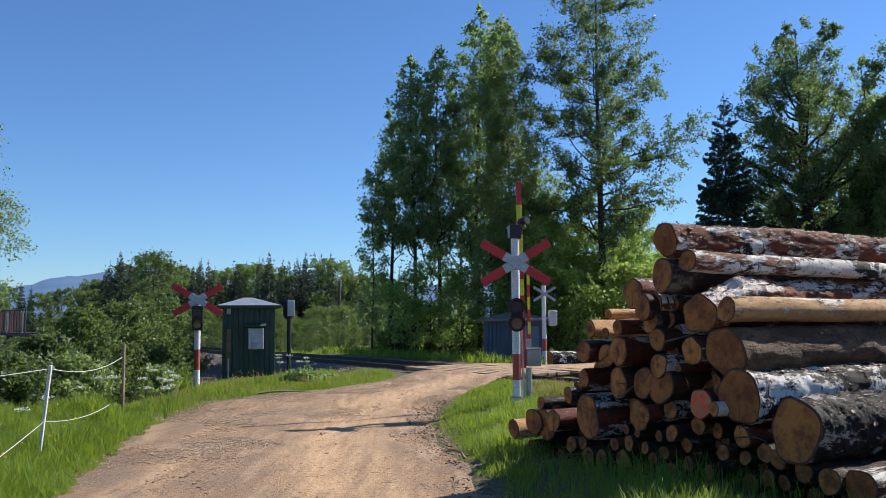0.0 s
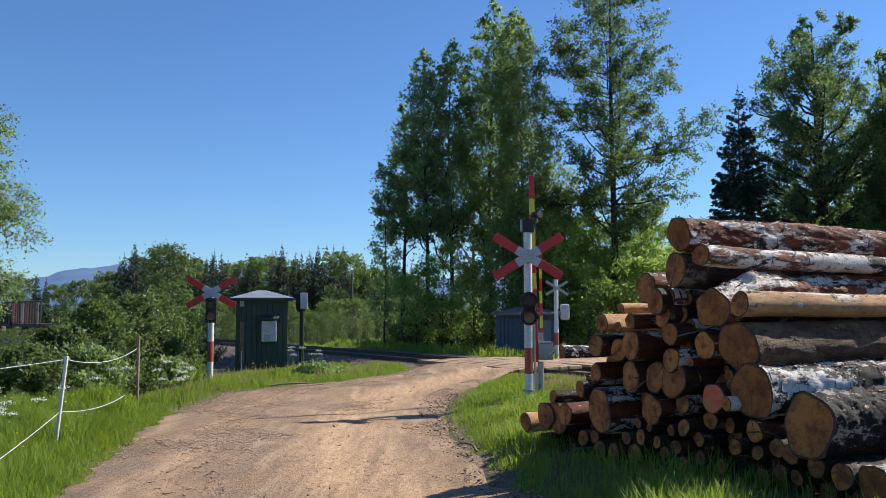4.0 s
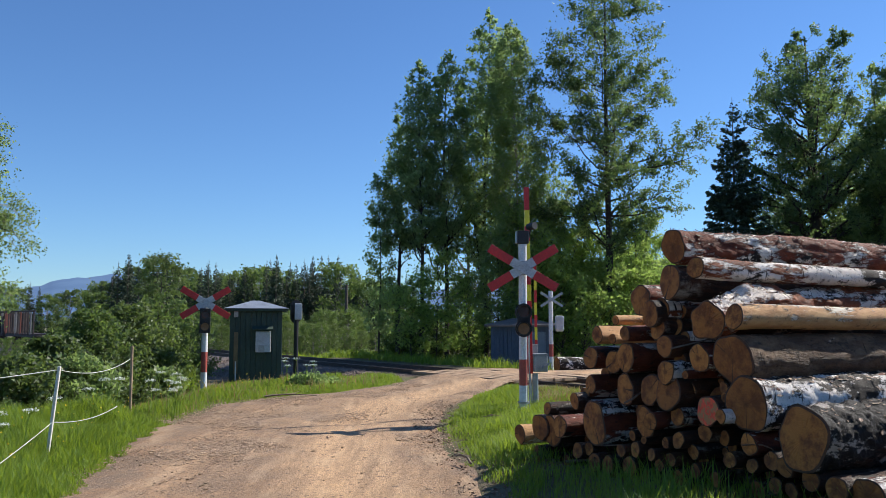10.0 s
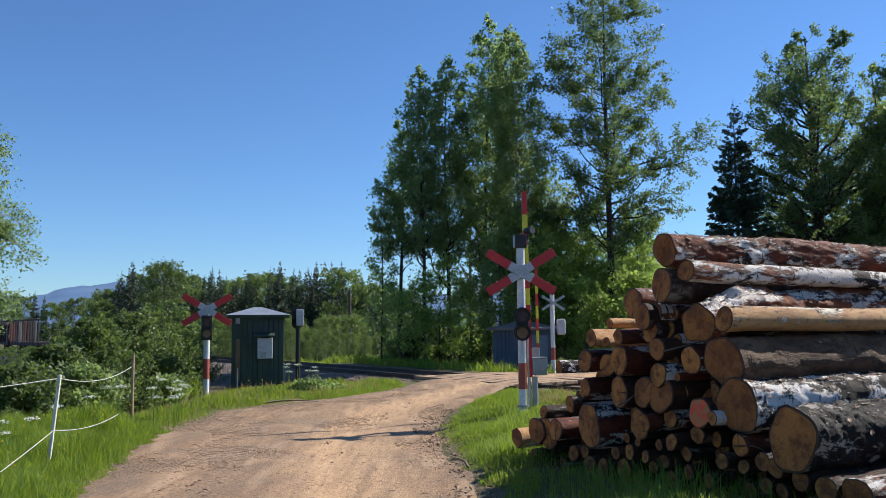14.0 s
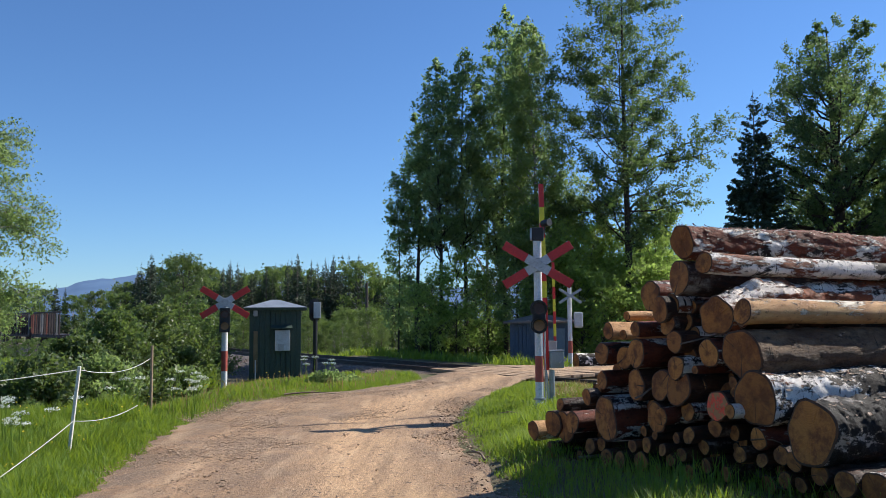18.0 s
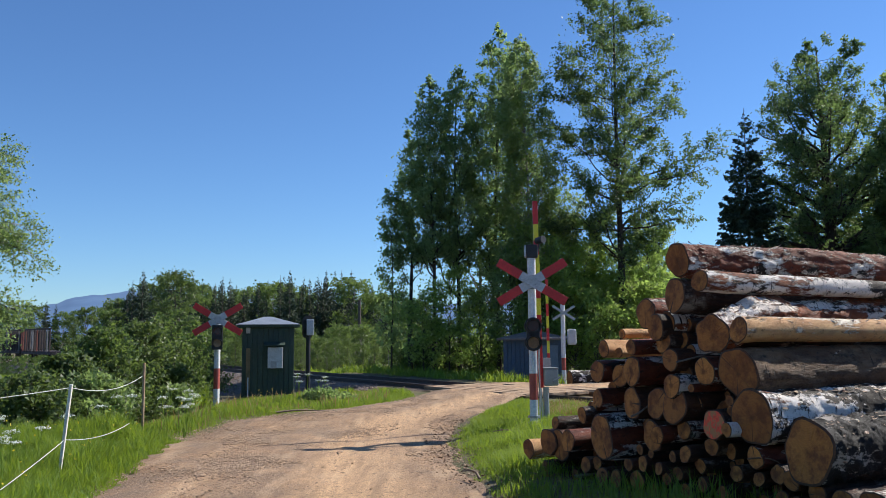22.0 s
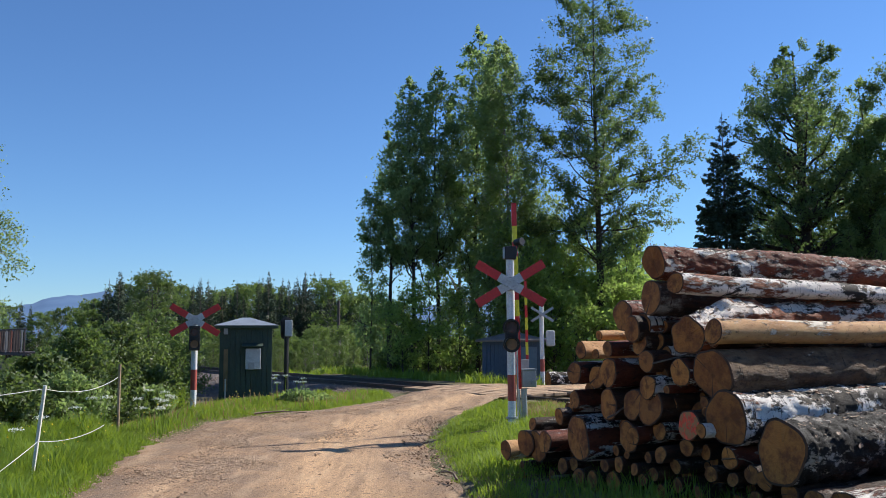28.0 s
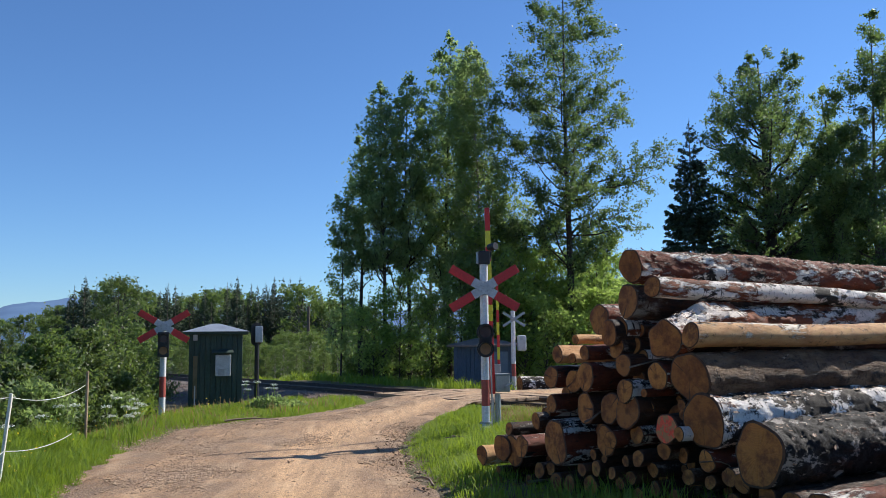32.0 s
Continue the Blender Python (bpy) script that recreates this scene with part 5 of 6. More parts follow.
def spruce_meshes(seed, H, R, n, size, trunk_r, lo=0.03, m=260):
    """Trunk and crown of one spruce: rings of drooping boughs with hanging sprays, pointed at the top."""
    rng = np.random.default_rng(seed)
    u = np.sort(rng.beta(1.0, 1.25, m))
    z0 = H * (lo + (0.985 - lo) * u)
    L = R * ((1 - u) ** 0.85 * 0.94 + 0.04) * rng.uniform(0.68, 1.12, m)
    az = np.arange(m) * 2.399 + rng.normal(0, 0.25, m)
    fall = 0.34 - 0.75 * u + rng.normal(0, 0.06, m)
    t = np.linspace(0, 1, 5)
    paths = [(np.stack([0 * t, 0 * t, t * H - 0.15 * (1 - t)], -1), trunk_r * (1 - 0.95 * t))]
    for k in range(0, m, 2):
        q = t[:, None] * L[k]
        p = np.concatenate([np.cos(az[k]) * q, np.sin(az[k]) * q, z0[k] - fall[k] * q + 0.16 * q * t[:, None]], 1)
        paths.append((p, max(0.012, trunk_r * 0.2 * (1 - u[k])) * (1 - 0.8 * t)))
    w = L ** 1.4 + 0.03 * R
    pick = rng.choice(m, n, p=w / w.sum())
    v = rng.uniform(0.12, 1.0, n) ** 0.75
    l = L[pick] * v
    side = rng.normal(0, 0.19, n) * L[pick] * (1.15 - v) + rng.normal(0, 0.03, n) * R * 0.3
    a = az[pick]
    hang = np.abs(rng.normal(0, 0.11, n)) * (0.3 + L[pick]) * 0.5
    c = np.stack([np.cos(a) * l - np.sin(a) * side, np.sin(a) * l + np.cos(a) * side, z0[pick] - fall[pick] * l + 0.16 * l * v - hang], -1)
    d = np.stack([np.cos(a), np.sin(a), -0.45 - 0.3 * rng.random(n)], -1)
    d += 0.4 * np.stack([-np.sin(a), np.cos(a), 0 * a], -1) * np.sign(side)[:, None]
    crown = leaves("crown", c, size * (0.48 + 0.52 * np.minimum(1, L[pick] / (0.55 * R))), rng, 0.42, d * 1.4, tri=True)
    return tubes("trunk", paths, 5), crown


def plant(name, x, y, meshes, bark, leaf, label, category, group="", z=None, turn=0, scale=1.0):
    zz = float(ground_z(x, y)) if z is None else z
    t = thing(name, pose(x, y, zz, 0, 0, turn) @ Matrix.Diagonal((scale, scale, scale, 1)), label, category, group)
    part("trunk", meshes[0], bark, t)
    part("crown", meshes[1], leaf, t)
    return t


def tree_at(px, D):
    """Ground place that lies px (in units of the picture's half width, to the right) off the axis at D metres."""
    return D * (px * 0.5287 - 0.0115) + 0.05, D


def h(px):
    return (px - 784) / 784


def build_trees():
    # the tall group behind the shed: place, height, crown profile, leaves
    for seed, px, D, H, prof, limbs, n, birch, label in (
            (1, 868, 35.0, 14.5, ((4.4, 1.1), (6.0, 1.8), (8.0, 1.75), (10.2, 1.45), (12.0, 1.05), (13.3, 0.65), (14.4, 0.08)), 120, 42000, False, "tall dark green aspen behind the shed"),
            (2, 797, 34.5, 12.6, ((4.6, 1.0), (6.0, 1.55), (8.0, 1.5), (9.8, 1.1), (11.4, 0.65), (12.5, 0.08)), 80, 25000, False, "dark green aspen in a dense group"),
            (3, 752, 34.0, 12.0, ((4.8, 0.8), (6.2, 1.3), (8.0, 1.2), (9.6, 0.9), (11.0, 0.55), (11.9, 0.08)), 70, 19000, False, "dark green aspen in a dense group"),
            (5, 712, 34.5, 10.1, ((4.6, 0.7), (5.6, 1.05), (6.8, 1.0), (8.2, 0.7), (9.2, 0.4), (9.8, 0.08)), 44, 13000, False, "smaller aspen at the edge of the group"),
            (10, 678, 34.5, 7.7, ((1.0, 0.45), (2.4, 0.55), (4.4, 0.5), (4.9, 0.65), (6.0, 0.5), (7.0, 0.3), (7.5, 0.06)), 40, 7000, False, "thin young aspen at the edge of the group"),
            (4, 918, 33.3, 13.5, ((3.4, 1.1), (5.0, 1.6), (7.0, 1.5), (9.5, 1.35), (11.0, 1.05), (12.4, 0.65), (13.4, 0.08)), 120, 60000, True, "tall light green birch with hanging twigs"),
            (6, 838, 36.5, 11.0, ((2.0, 1.2), (4.5, 1.7), (8.0, 1.4), (11.0, 0.1)), 24, 3500, True, "leafy birch inside the group"),
            (7, 985, 33.8, 8.0, ((1.0, 0.9), (3.0, 1.3), (5.5, 1.1), (7.0, 0.7), (7.9, 0.06)), 60, 20000, True, "young birch beside the tall group")):
        x, y = tree_at(h(px), D)
        plant("birch" if birch else "aspen", x, y, grown_tree(seed, H, prof, int(limbs * 0.9), int(n * 0.62), 0.10 if birch else 0.115, 0.05 if H < 9 else 0.12, (20, 55) if birch else (30, 65), 11, 0.115, 0.35 if birch else 0.0, thin=0.3, core=0.22, bare=0.5), BARK_PALE if birch else BARK_DARK, LEAF_BIRCH if birch else LEAF_POPLAR, label, "tree", "trees behind the shed", scale=1.045)
    for seed, px, D, H, R, n in ((8, 815, 36.5, 3.8, 1.8, 6000), (9, 885, 36.5, 4.4, 1.9, 7000), (11, 760, 36.0, 2.6, 1.4, 8000), (12, 720, 36.0, 2.2, 1.2, 6000)):
        x, y = tree_at(h(px), D)
        plant("young_tree", x, y, grown_tree(seed, H, ((0.2, R * 0.8), (H * 0.45, R), (H * 0.8, R * 0.6), (H, 0.1)), 40, int(n * 0.6), 0.115, 0.05, (20, 60), 9, 0.12, core=0.2), BARK, LEAF_SHRUB, "dense green undergrowth tree between the stems", "tree", "undergrowth in the tall group")
    # the open tall aspen
    x, y = tree_at(h(1085), 33.0)
    plant("aspen", x, y, grown_tree(20, 17.2, ((4.6, 0.6), (5.6, 1.5), (7.2, 2.2), (8.6, 2.45), (10.0, 2.35), (11.3, 2.75), (12.6, 2.6), (14.0, 2.1), (15.6, 1.3), (17.1, 0.1)), 84, 46000, 0.105, 0.20, (15, 50), 13, 0.125, thin=0.27, core=0.22, limb_r=0.38, twist=0.008, extra=((9.2, 2, 4.0, 20), (8.2, -14, 3.4, 14), (11.6, 12, 2.9, 30), (7.0, 8, 2.8, 10), (6.2, -6, 2.5, 6), (5.4, 25, 2.0, 6), (6.0, 185, 2.5, 4), (9.6, 176, 2.6, 20), (12.2, 170, 2.3, 25))), BARK_DARK, LEAF_OAK, "tall open aspen with a straight bare lower trunk", "tree")
    # thin young birches between the stems
    for seed, px, D, H, R, n in ((23, 735, 33.0, 3.2, 0.9, 2600), (25, 835, 33.0, 3.6, 0.9, 2800), (27, 935, 32.6, 6.0, 1.2, 7000), (28, 888, 32.5, 5.2, 1.1, 5000), (29, 962, 32.2, 4.6, 1.2, 6000), (21, 780, 33.2, 4.4, 1.0, 4000)):
        x, y = tree_at(h(px), D)
        plant("birch", x, y, tree_meshes(seed, H, R, 0.12, 30, n, 0.12, 0.04, 40, 0.2, "oval", 0.18, tri=True), BARK_DARK, LEAF_LIGHT if seed % 2 else LEAF_BIRCH, "thin young birch before the tall group", "tree", "young birches")
    # undergrowth right of the shed
    for seed, px, D, H, R, n in ((30, 1010, 33.5, 6.4, 1.5, 10000), (31, 1055, 34.5, 5.4, 1.6, 11000), (32, 1135, 34.0, 6.6, 1.2, 8000), (33, 1165, 35.5, 5.2, 1.6, 9000), (34, 1000, 32.0, 3.4, 1.3, 7000), (35, 1090, 33.5, 4.2, 1.6, 9000), (36, 1140, 33.0, 3.6, 1.6, 8000), (37, 1210, 36.0, 4.4, 1.6, 8000), (38, 1040, 32.0, 2.8, 1.4, 6000)):
        x, y = tree_at(h(px), D)
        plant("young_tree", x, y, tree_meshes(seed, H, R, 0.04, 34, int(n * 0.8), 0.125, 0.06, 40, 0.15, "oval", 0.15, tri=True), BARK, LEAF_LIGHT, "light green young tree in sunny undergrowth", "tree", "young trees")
    # dark spruce and the broad tree behind the logs
    x, y = tree_at(h(1310), 64.0)
    plant("spruce", x, y, spruce_meshes(40, 19.2, 4.0, 46000, 0.36, 0.25, 0.03, 380), BARK, NEEDLE, "dark green pointed spruce", "tree")
    x, y = tree_at(h(1450), 66.0)
    plant("oak", x, y, grown_tree(41, 24.6, ((8.6, 4.6), (10.5, 5.8), (14.0, 5.8), (17.0, 5.3), (19.5, 5.3), (22.0, 4.3), (23.6, 3.2), (24.5, 1.6)), 92, 44000, 0.21, 0.72, (8, 50), 14, 0.30, thin=0.36, core=0.3, limb_r=0.55, twist=0.012, bare=0.9), BARK_DARK, LEAF_OAK, "broad dark-stemmed tree with spreading limbs", "tree", scale=1.03)
    for seed, px, D, H, R, n, leaf in ((42, 1562, 63.0, 22.0, 4.0, 42000, LEAF_BIRCH), (43, 1652, 62.0, 27.8, 5.0, 76000, LEAF_OAK), (44, 1515, 71.0, 17.5, 4.6, 26000, LEAF_BIRCH), (45, 1392, 73.0, 13.5, 4.6, 24000, LEAF_BIRCH), (46, 1610, 72.0, 18.0, 4.8, 22000, LEAF_BIRCH), (47, 1500, 73.0, 11.0, 4.0, 16000, LEAF_LIGHT), (48, 1580, 67.0, 13.0, 4.4, 16000, LEAF_BIRCH), (49, 1350, 74.0, 10.5, 4.0, 18000, LEAF_LIGHT), (50, 1740, 66.0, 24.0, 4.8, 36000, LEAF_POPLAR)):
        x, y = tree_at(h(px), D)
        plant("aspen", x, y, grown_tree(seed, H, ((0.08 * H, R * 0.8), (0.3 * H, R), (0.6 * H, R * 0.86), (0.82 * H, R * 0.52), (0.94 * H, R * 0.22), (0.99 * H, 0.1)), 80, int(n * 0.85), 0.21, 0.28, (20, 60), 12, 0.30, thin=0.28, core=0.2), BARK, leaf, "leafy tree behind the log pile", "tree", "trees behind the logs")
    # birch beside the fence
    plant("birch", -8.65, 13.6, tree_meshes(60, 5.65, 1.45, 0.16, 60, 70000, 0.046, 0.10, 30, 0.7, "oval", 0.08, twigs=16, tri=True), BARK_PALE, LEAF_BIRCH, "birch with hanging twigs beyond the fence", "tree")
    # shrubs beyond the fence
    for seed, px, D, top, R, n in ((61, 40, 12.8, 632, 0.7, 5500), (62, 108, 14.6, 597, 0.65, 8000), (63, 170, 17.0, 552, 0.85, 10000), (64, 230, 18.5, 538, 1.0, 10000), (65, 140, 20.0, 568, 0.85, 9000), (66, 285, 23.0, 522, 1.5, 10000), (67, 75, 18.0, 612, 0.7, 7000), (68, 200, 16.5, 600, 0.9, 6500), (69, 150, 13.8, 632, 0.7, 5000), (70, 250, 20.5, 535, 1.3, 8000), (71, 322, 27.0, 548, 1.4, 8000), (72, 5, 15.0, 640, 0.7, 6000), (74, 556, 18.9, 668, 0.32, 2600), (75, 590, 19.3, 676, 0.25, 1600), (76, 300, 17.5, 655, 0.5, 3000), (73, 110, 24.0, 585, 0.8, 7000)):
        x, y = tree_at(h(px), D)
        H = 1.416 + (578.8 - top) / 1483 * D - float(ground_z(x, y))
        dome = ((0.06 * H, R * 0.95), (0.4 * H, R * 1.05), (0.7 * H, R * 0.85), (0.9 * H, R * 0.5), (H, 0.12))
        plant("willow_shrub", x, y, grown_tree(seed, H, dome, 80, int(n * 1.9), 0.072, 0.03, (35, 75), 10, 0.065, thin=0.2, core=0.12, twist=0.04), BARK, LEAF_BIRCH if seed in (69, 74, 75, 76) else LEAF_WILLOW if seed % 3 else LEAF_SHRUB, "dense green shrub beyond the rope fence", "shrub", "shrubs beyond the fence")


def build_forest():
    """The wood across the track: a few kinds of tree, many copies."""
    rng = np.random.default_rng(77)
    kinds = []
    for seed, H, R, shape, leaf, bark, nm, lab, rise, lo, n, size in (
            (80, 9.5, 1.5, "cone", NEEDLE, BARK, "spruce", "dark spruce in the wood across the track", -6, 0.04, 9000, 0.25),
            (81, 9.5, 1.25, "cone", NEEDLE, BARK, "spruce", "dark spruce in the wood across the track", -6, 0.08, 8500, 0.23),
            (82, 9.0, 2.3, "oval", LEAF_SHRUB, BARK_PALE, "birch", "green birch in the wood across the track", 40, 0.10, 8500, 0.155),
            (83, 9.0, 1.9, "oval", LEAF_WILLOW, BARK, "aspen", "grey-green tree in the wood across the track", 40, 0.06, 8500, 0.155),
            (84, 9.0, 2.2, "dome", LEAF_SHRUB, BARK, "birch", "leafy tree in the wood across the track", 40, 0.06, 8500, 0.155),
            (85, 9.5, 1.35, "cone", NEEDLE, BARK, "spruce", "far dark spruce in the wood", -6, 0.06, 7000, 0.26),
            (86, 9.0, 2.1, "oval", LEAF_SHRUB, BARK_PALE, "birch", "far birch in the wood", 40, 0.06, 5200, 0.23),
            (87, 9.0, 2.1, "dome", LEAF_WILLOW, BARK, "aspen", "far grey-green tree in the wood", 40, 0.06, 5200, 0.23),
            # one shrub twice: shade in the first leaf colour, sunlight in the second
            (88, 6.0, 2.6, "dome", LEAF_SHRUB, BARK, "shrub", "dense shrub under tall trees, shade put into its dark leaf colour", 30, 0.0, 6500, 0.17),
            (89, 6.0, 2.6, "dome", LEAF_LIGHT, BARK, "shrub", "light green shrub under tall trees, sunlight put into its leaf colour", 30, 0.0, 5000, 0.17)):
        if shape == "cone":
            kinds.append((H, spruce_meshes(seed, H, R, n, size, 0.13, lo), leaf, bark, nm, lab))
            continue
        kinds.append((H, tree_meshes(seed, H, R, lo, 40, n, size, 0.13, rise, 0.2, shape, 0.22, narrow=0.8, far=True, twigs=9), leaf, bark, nm, lab))
    made = {}

    def put(k, px, D, top):
        H, meshes, leaf, bark, nm, lab = kinds[k]
        x, y = tree_at(h(px), D)
        z = float(ground_z(x, y)) - 0.2
        want = 1.416 + (578.8 - top) / 1483 * D * 1.01 - z
        s = want / H
        m = pose(x, y, z, 0, 0, rng.uniform(0, 360))
        if k in made:
            ob = copy_thing(made[k], m)
            ob.scale = (s, s, s)
            return
        made[k] = plant(nm, x, y, meshes, bark, leaf, lab, "tree", "wood across the track", z, rng.uniform(0, 360), s)

    sky_x = (-40, 90, 180, 200, 232, 255, 290, 330, 350, 375, 410, 440, 475, 495, 530, 560, 605, 640, 665, 700, 760)
    sky_y = (545, 535, 520, 490, 462, 478, 458, 478, 500, 474, 488, 484, 476, 464, 480, 466, 466, 488, 492, 500, 500)
    for px, k, D in ((232, 0, 44), (214, 1, 46), (252, 1, 60), (292, 3, 47), (322, 0, 60), (375, 1, 80), (362, 0, 84), (388, 0, 86), (440, 1, 90), (495, 0, 80), (478, 1, 85), (560, 0, 100), (545, 1, 104), (605, 0, 108), (575, 0, 104), (640, 1, 100), (530, 0, 112)):
        put(k, px, D, float(np.interp(px, sky_x, sky_y)) - (0 if k > 1 else 7))
    for i in range(110):
        px = 168 + i * 5.2 + rng.uniform(-5, 5)
        D = rng.uniform(88, 125)
        put(5 if i % 4 == 0 else int(rng.choice([5, 5, 0, 7, 1, 5, 6])), px, D, float(np.interp(px, sky_x, sky_y)) + (rng.uniform(-8, 2) if i % 4 == 0 else rng.uniform(4, 30)))
    for i in range(44):
        px = 300 + i * 9.6 + rng.uniform(-8, 8)
        put(int(rng.choice([2, 3, 2, 4, 6])), px, rng.uniform(50, 76), rng.uniform(548, 592))
    for i in range(15):
        px = 320 + i * 28 + rng.uniform(-10, 10)
        put(int(rng.choice([3, 4, 2])), px, rng.uniform(37, 44) if px > 420 else rng.uniform(44, 50), rng.uniform(572, 614))
    for i in range(14):
        px = -60 + i * 19 + rng.uniform(-6, 6)
        put(int(rng.choice([6, 7, 7, 5])), px, rng.uniform(125, 165), rng.uniform(505, 545))
    for i in range(11):
        put(int(rng.choice([3, 4, 2])), -30 + i * 14 + rng.uniform(-4, 4), rng.uniform(56, 68), rng.uniform(604, 613))
    for i in range(26):
        px = 700 + i * 42 + rng.uniform(-10, 10)
        put(int(rng.choice([6, 7])), px, rng.uniform(60, 75), rng.uniform(550, 585) if px < 990 else rng.uniform(440, 520))
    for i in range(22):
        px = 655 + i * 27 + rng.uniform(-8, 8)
        # sunlight-coloured copies to the right, shade-coloured ones to the left
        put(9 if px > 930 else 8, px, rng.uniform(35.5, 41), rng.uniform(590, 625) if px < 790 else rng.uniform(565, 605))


def build_grass():
    rng = np.random.default_rng(21)

    def blades(name, n, xr, yr, keep, tall, material, label, width=0.0031):
        x, y = rng.uniform(*xr, n), rng.uniform(*yr, n)
        k = keep(x, y)
        x, y = x[k], y[k]
        n = len(x)
        hgt = tall(x, y) * rng.uniform(0.45, 1.25, n)
        az = rng.uniform(0, 2 * np.pi, n)
        bend = rng.uniform(0.1, 0.7, n) * hgt
        w = width * rng.uniform(0.6, 1.4, n) * (1 + 0.035 * np.hypot(x, y))
        dx, dy = np.cos(az), np.sin(az)
        z = ground_z(x, y)
        base = np.stack([x, y, z - 0.02], -1)
        side = np.stack([-dy, dx, 0 * x], -1) * w[:, None]
        mid = base + np.stack([dx * bend * 0.3, dy * bend * 0.3, hgt * 0.6], -1)
        tip = base + np.stack([dx * bend, dy * bend, hgt], -1)
        V = np.stack([base, mid + side, mid - side, tip], 1).reshape(-1, 3)
        i = np.arange(n)[:, None] * 4
        F = np.concatenate([i + np.array([[0, 1, 2]]), i + np.array([[2, 1, 3]])], 1).reshape(-1, 3)
        tagged(part(name, mesh_of(name, V, F), material), label, "grass", kind="stuff")

    left = lambda y: np.interp(y, ROAD_L[:11, 1], ROAD_L[:11, 0])
    right = lambda y: np.interp(y, ROAD_R[:11, 1], ROAD_R[:11, 0])
    o_of = lambda x, y: (x - TRACK0[0]) * TRACKN[0] + (y - TRACK0[1]) * TRACKN[1]
    foot = lambda x, y: (x - 2.0) * 0.891 + (y - 6.72) * 0.454
    beside = lambda x, y: (y - 6.72) * 0.891 - (x - 2.0) * 0.454
    clump = lambda x, y: 0.75 + 0.3 * np.sin(x * 2.7 + y) * np.sin(y * 1.9 - x) + 0.15 * np.sin(7 * x) * np.sin(6 * y)
    edge_l = lambda x, y: 0.16 + 0.84 * smooth((left(y) - x + 0.18) / 0.6)
    blades("grass_verge", 190000, (-8.0, -2.2), (4.5, 13), lambda x, y: x < left(y) + 0.12 + 0.05 * np.sin(y * 5) + 0.06 * np.sin(y * 13 + x), lambda x, y: 0.34 * clump(x, y) * edge_l(x, y), BLADE, "tall lush green grass along the road")
    blades("grass_verge", 150000, (-12.0, -0.9), (13, 22), lambda x, y: (x < left(y) + 0.08 + 0.12 * np.sin(y * 5)) & (o_of(x, y) < -2.8 + 0.6 * np.sin(x * 3)), lambda x, y: np.where(x > -6.5, 0.17, 0.32) * clump(x, y) * edge_l(x, y), BLADE, "tall lush green grass along the road")
    blades("dry_grass", 1800, (-9.0, -1.6), (14, 21), lambda x, y: (x < left(y) - 0.1) & (o_of(x, y) < -2.2), lambda x, y: 0.30 * clump(x, y), STRAW, "dry reddish grass stalks", 0.004)
    blades("grass_verge", 150000, (-0.3, 4.6), (4.4, 19.5), lambda x, y: (x > right(y) + 0.05 + 0.08 * np.sin(y * 6)) & (o_of(x, y) < -1.9) & (x < 0.5 + np.where(y > 9, 4, 2.2)) & ((foot(x, y) < -0.75 - 0.25 * np.sin(y * 3)) | (beside(x, y) > 2.1) | (rng.random(len(x)) < 0.2)), lambda x, y: (0.20 + 0.12 * (y < 8.6)) * clump(x, y) * (0.25 + 0.75 * smooth((x - right(y)) / 0.5)), BLADE, "short green grass round the signal mast")
    blades("dry_grass", 5000, (1.6, 3.6), (14.6, 17.6), lambda x, y: o_of(x, y) < -1.7, lambda x, y: 0.22 * clump(x, y), STRAW, "dry straw-coloured grass beside the crossing", 0.004)
    blades("grass_strip", 60000, (-14, 14), (20, 42), lambda x, y: (o_of(x, y) > 2.3) & (o_of(x, y) < 8) & ~((x > 0.4) & (x > 1.0 + (y - 24.9) * 1.3) & (y < 30)), lambda x, y: 0.40 * clump(x, y), BLADE, "rough grass strip along the far side of the track", 0.008)


def build_meadow():
    """Rough grass of the meadow between the fence and the line."""
    rng = np.random.default_rng(23)
    n = 70000
    y = rng.uniform(14, 75, n)
    x = -y * rng.uniform(0.30, 0.62, n)
    k = ((x - TRACK0[0]) * TRACKN[0] + (y - TRACK0[1]) * TRACKN[1] < -3.0) & (x < -6.5)
    x, y = x[k], y[k]
    n = len(x)
    tall = rng.uniform(0.25, 0.6, n)
    az = rng.uniform(0, 2 * np.pi, n)
    w = 0.005 + 0.0005 * y
    base = np.stack([x, y, ground_z(x, y) - 0.03], -1)
    side = np.stack([-np.sin(az) * w, np.cos(az) * w, 0 * x], -1)
    tip = base + np.stack([np.cos(az) * tall * 0.4, np.sin(az) * tall * 0.4, tall], -1)
    V = np.stack([base - side, base + side, tip], 1).reshape(-1, 3)
    tagged(part("meadow_grass", mesh_of("meadow_grass", V, np.arange(3 * n).reshape(-1, 3)), BLADE), "rough green meadow grass beyond the shrubs", "grass", kind="stuff")


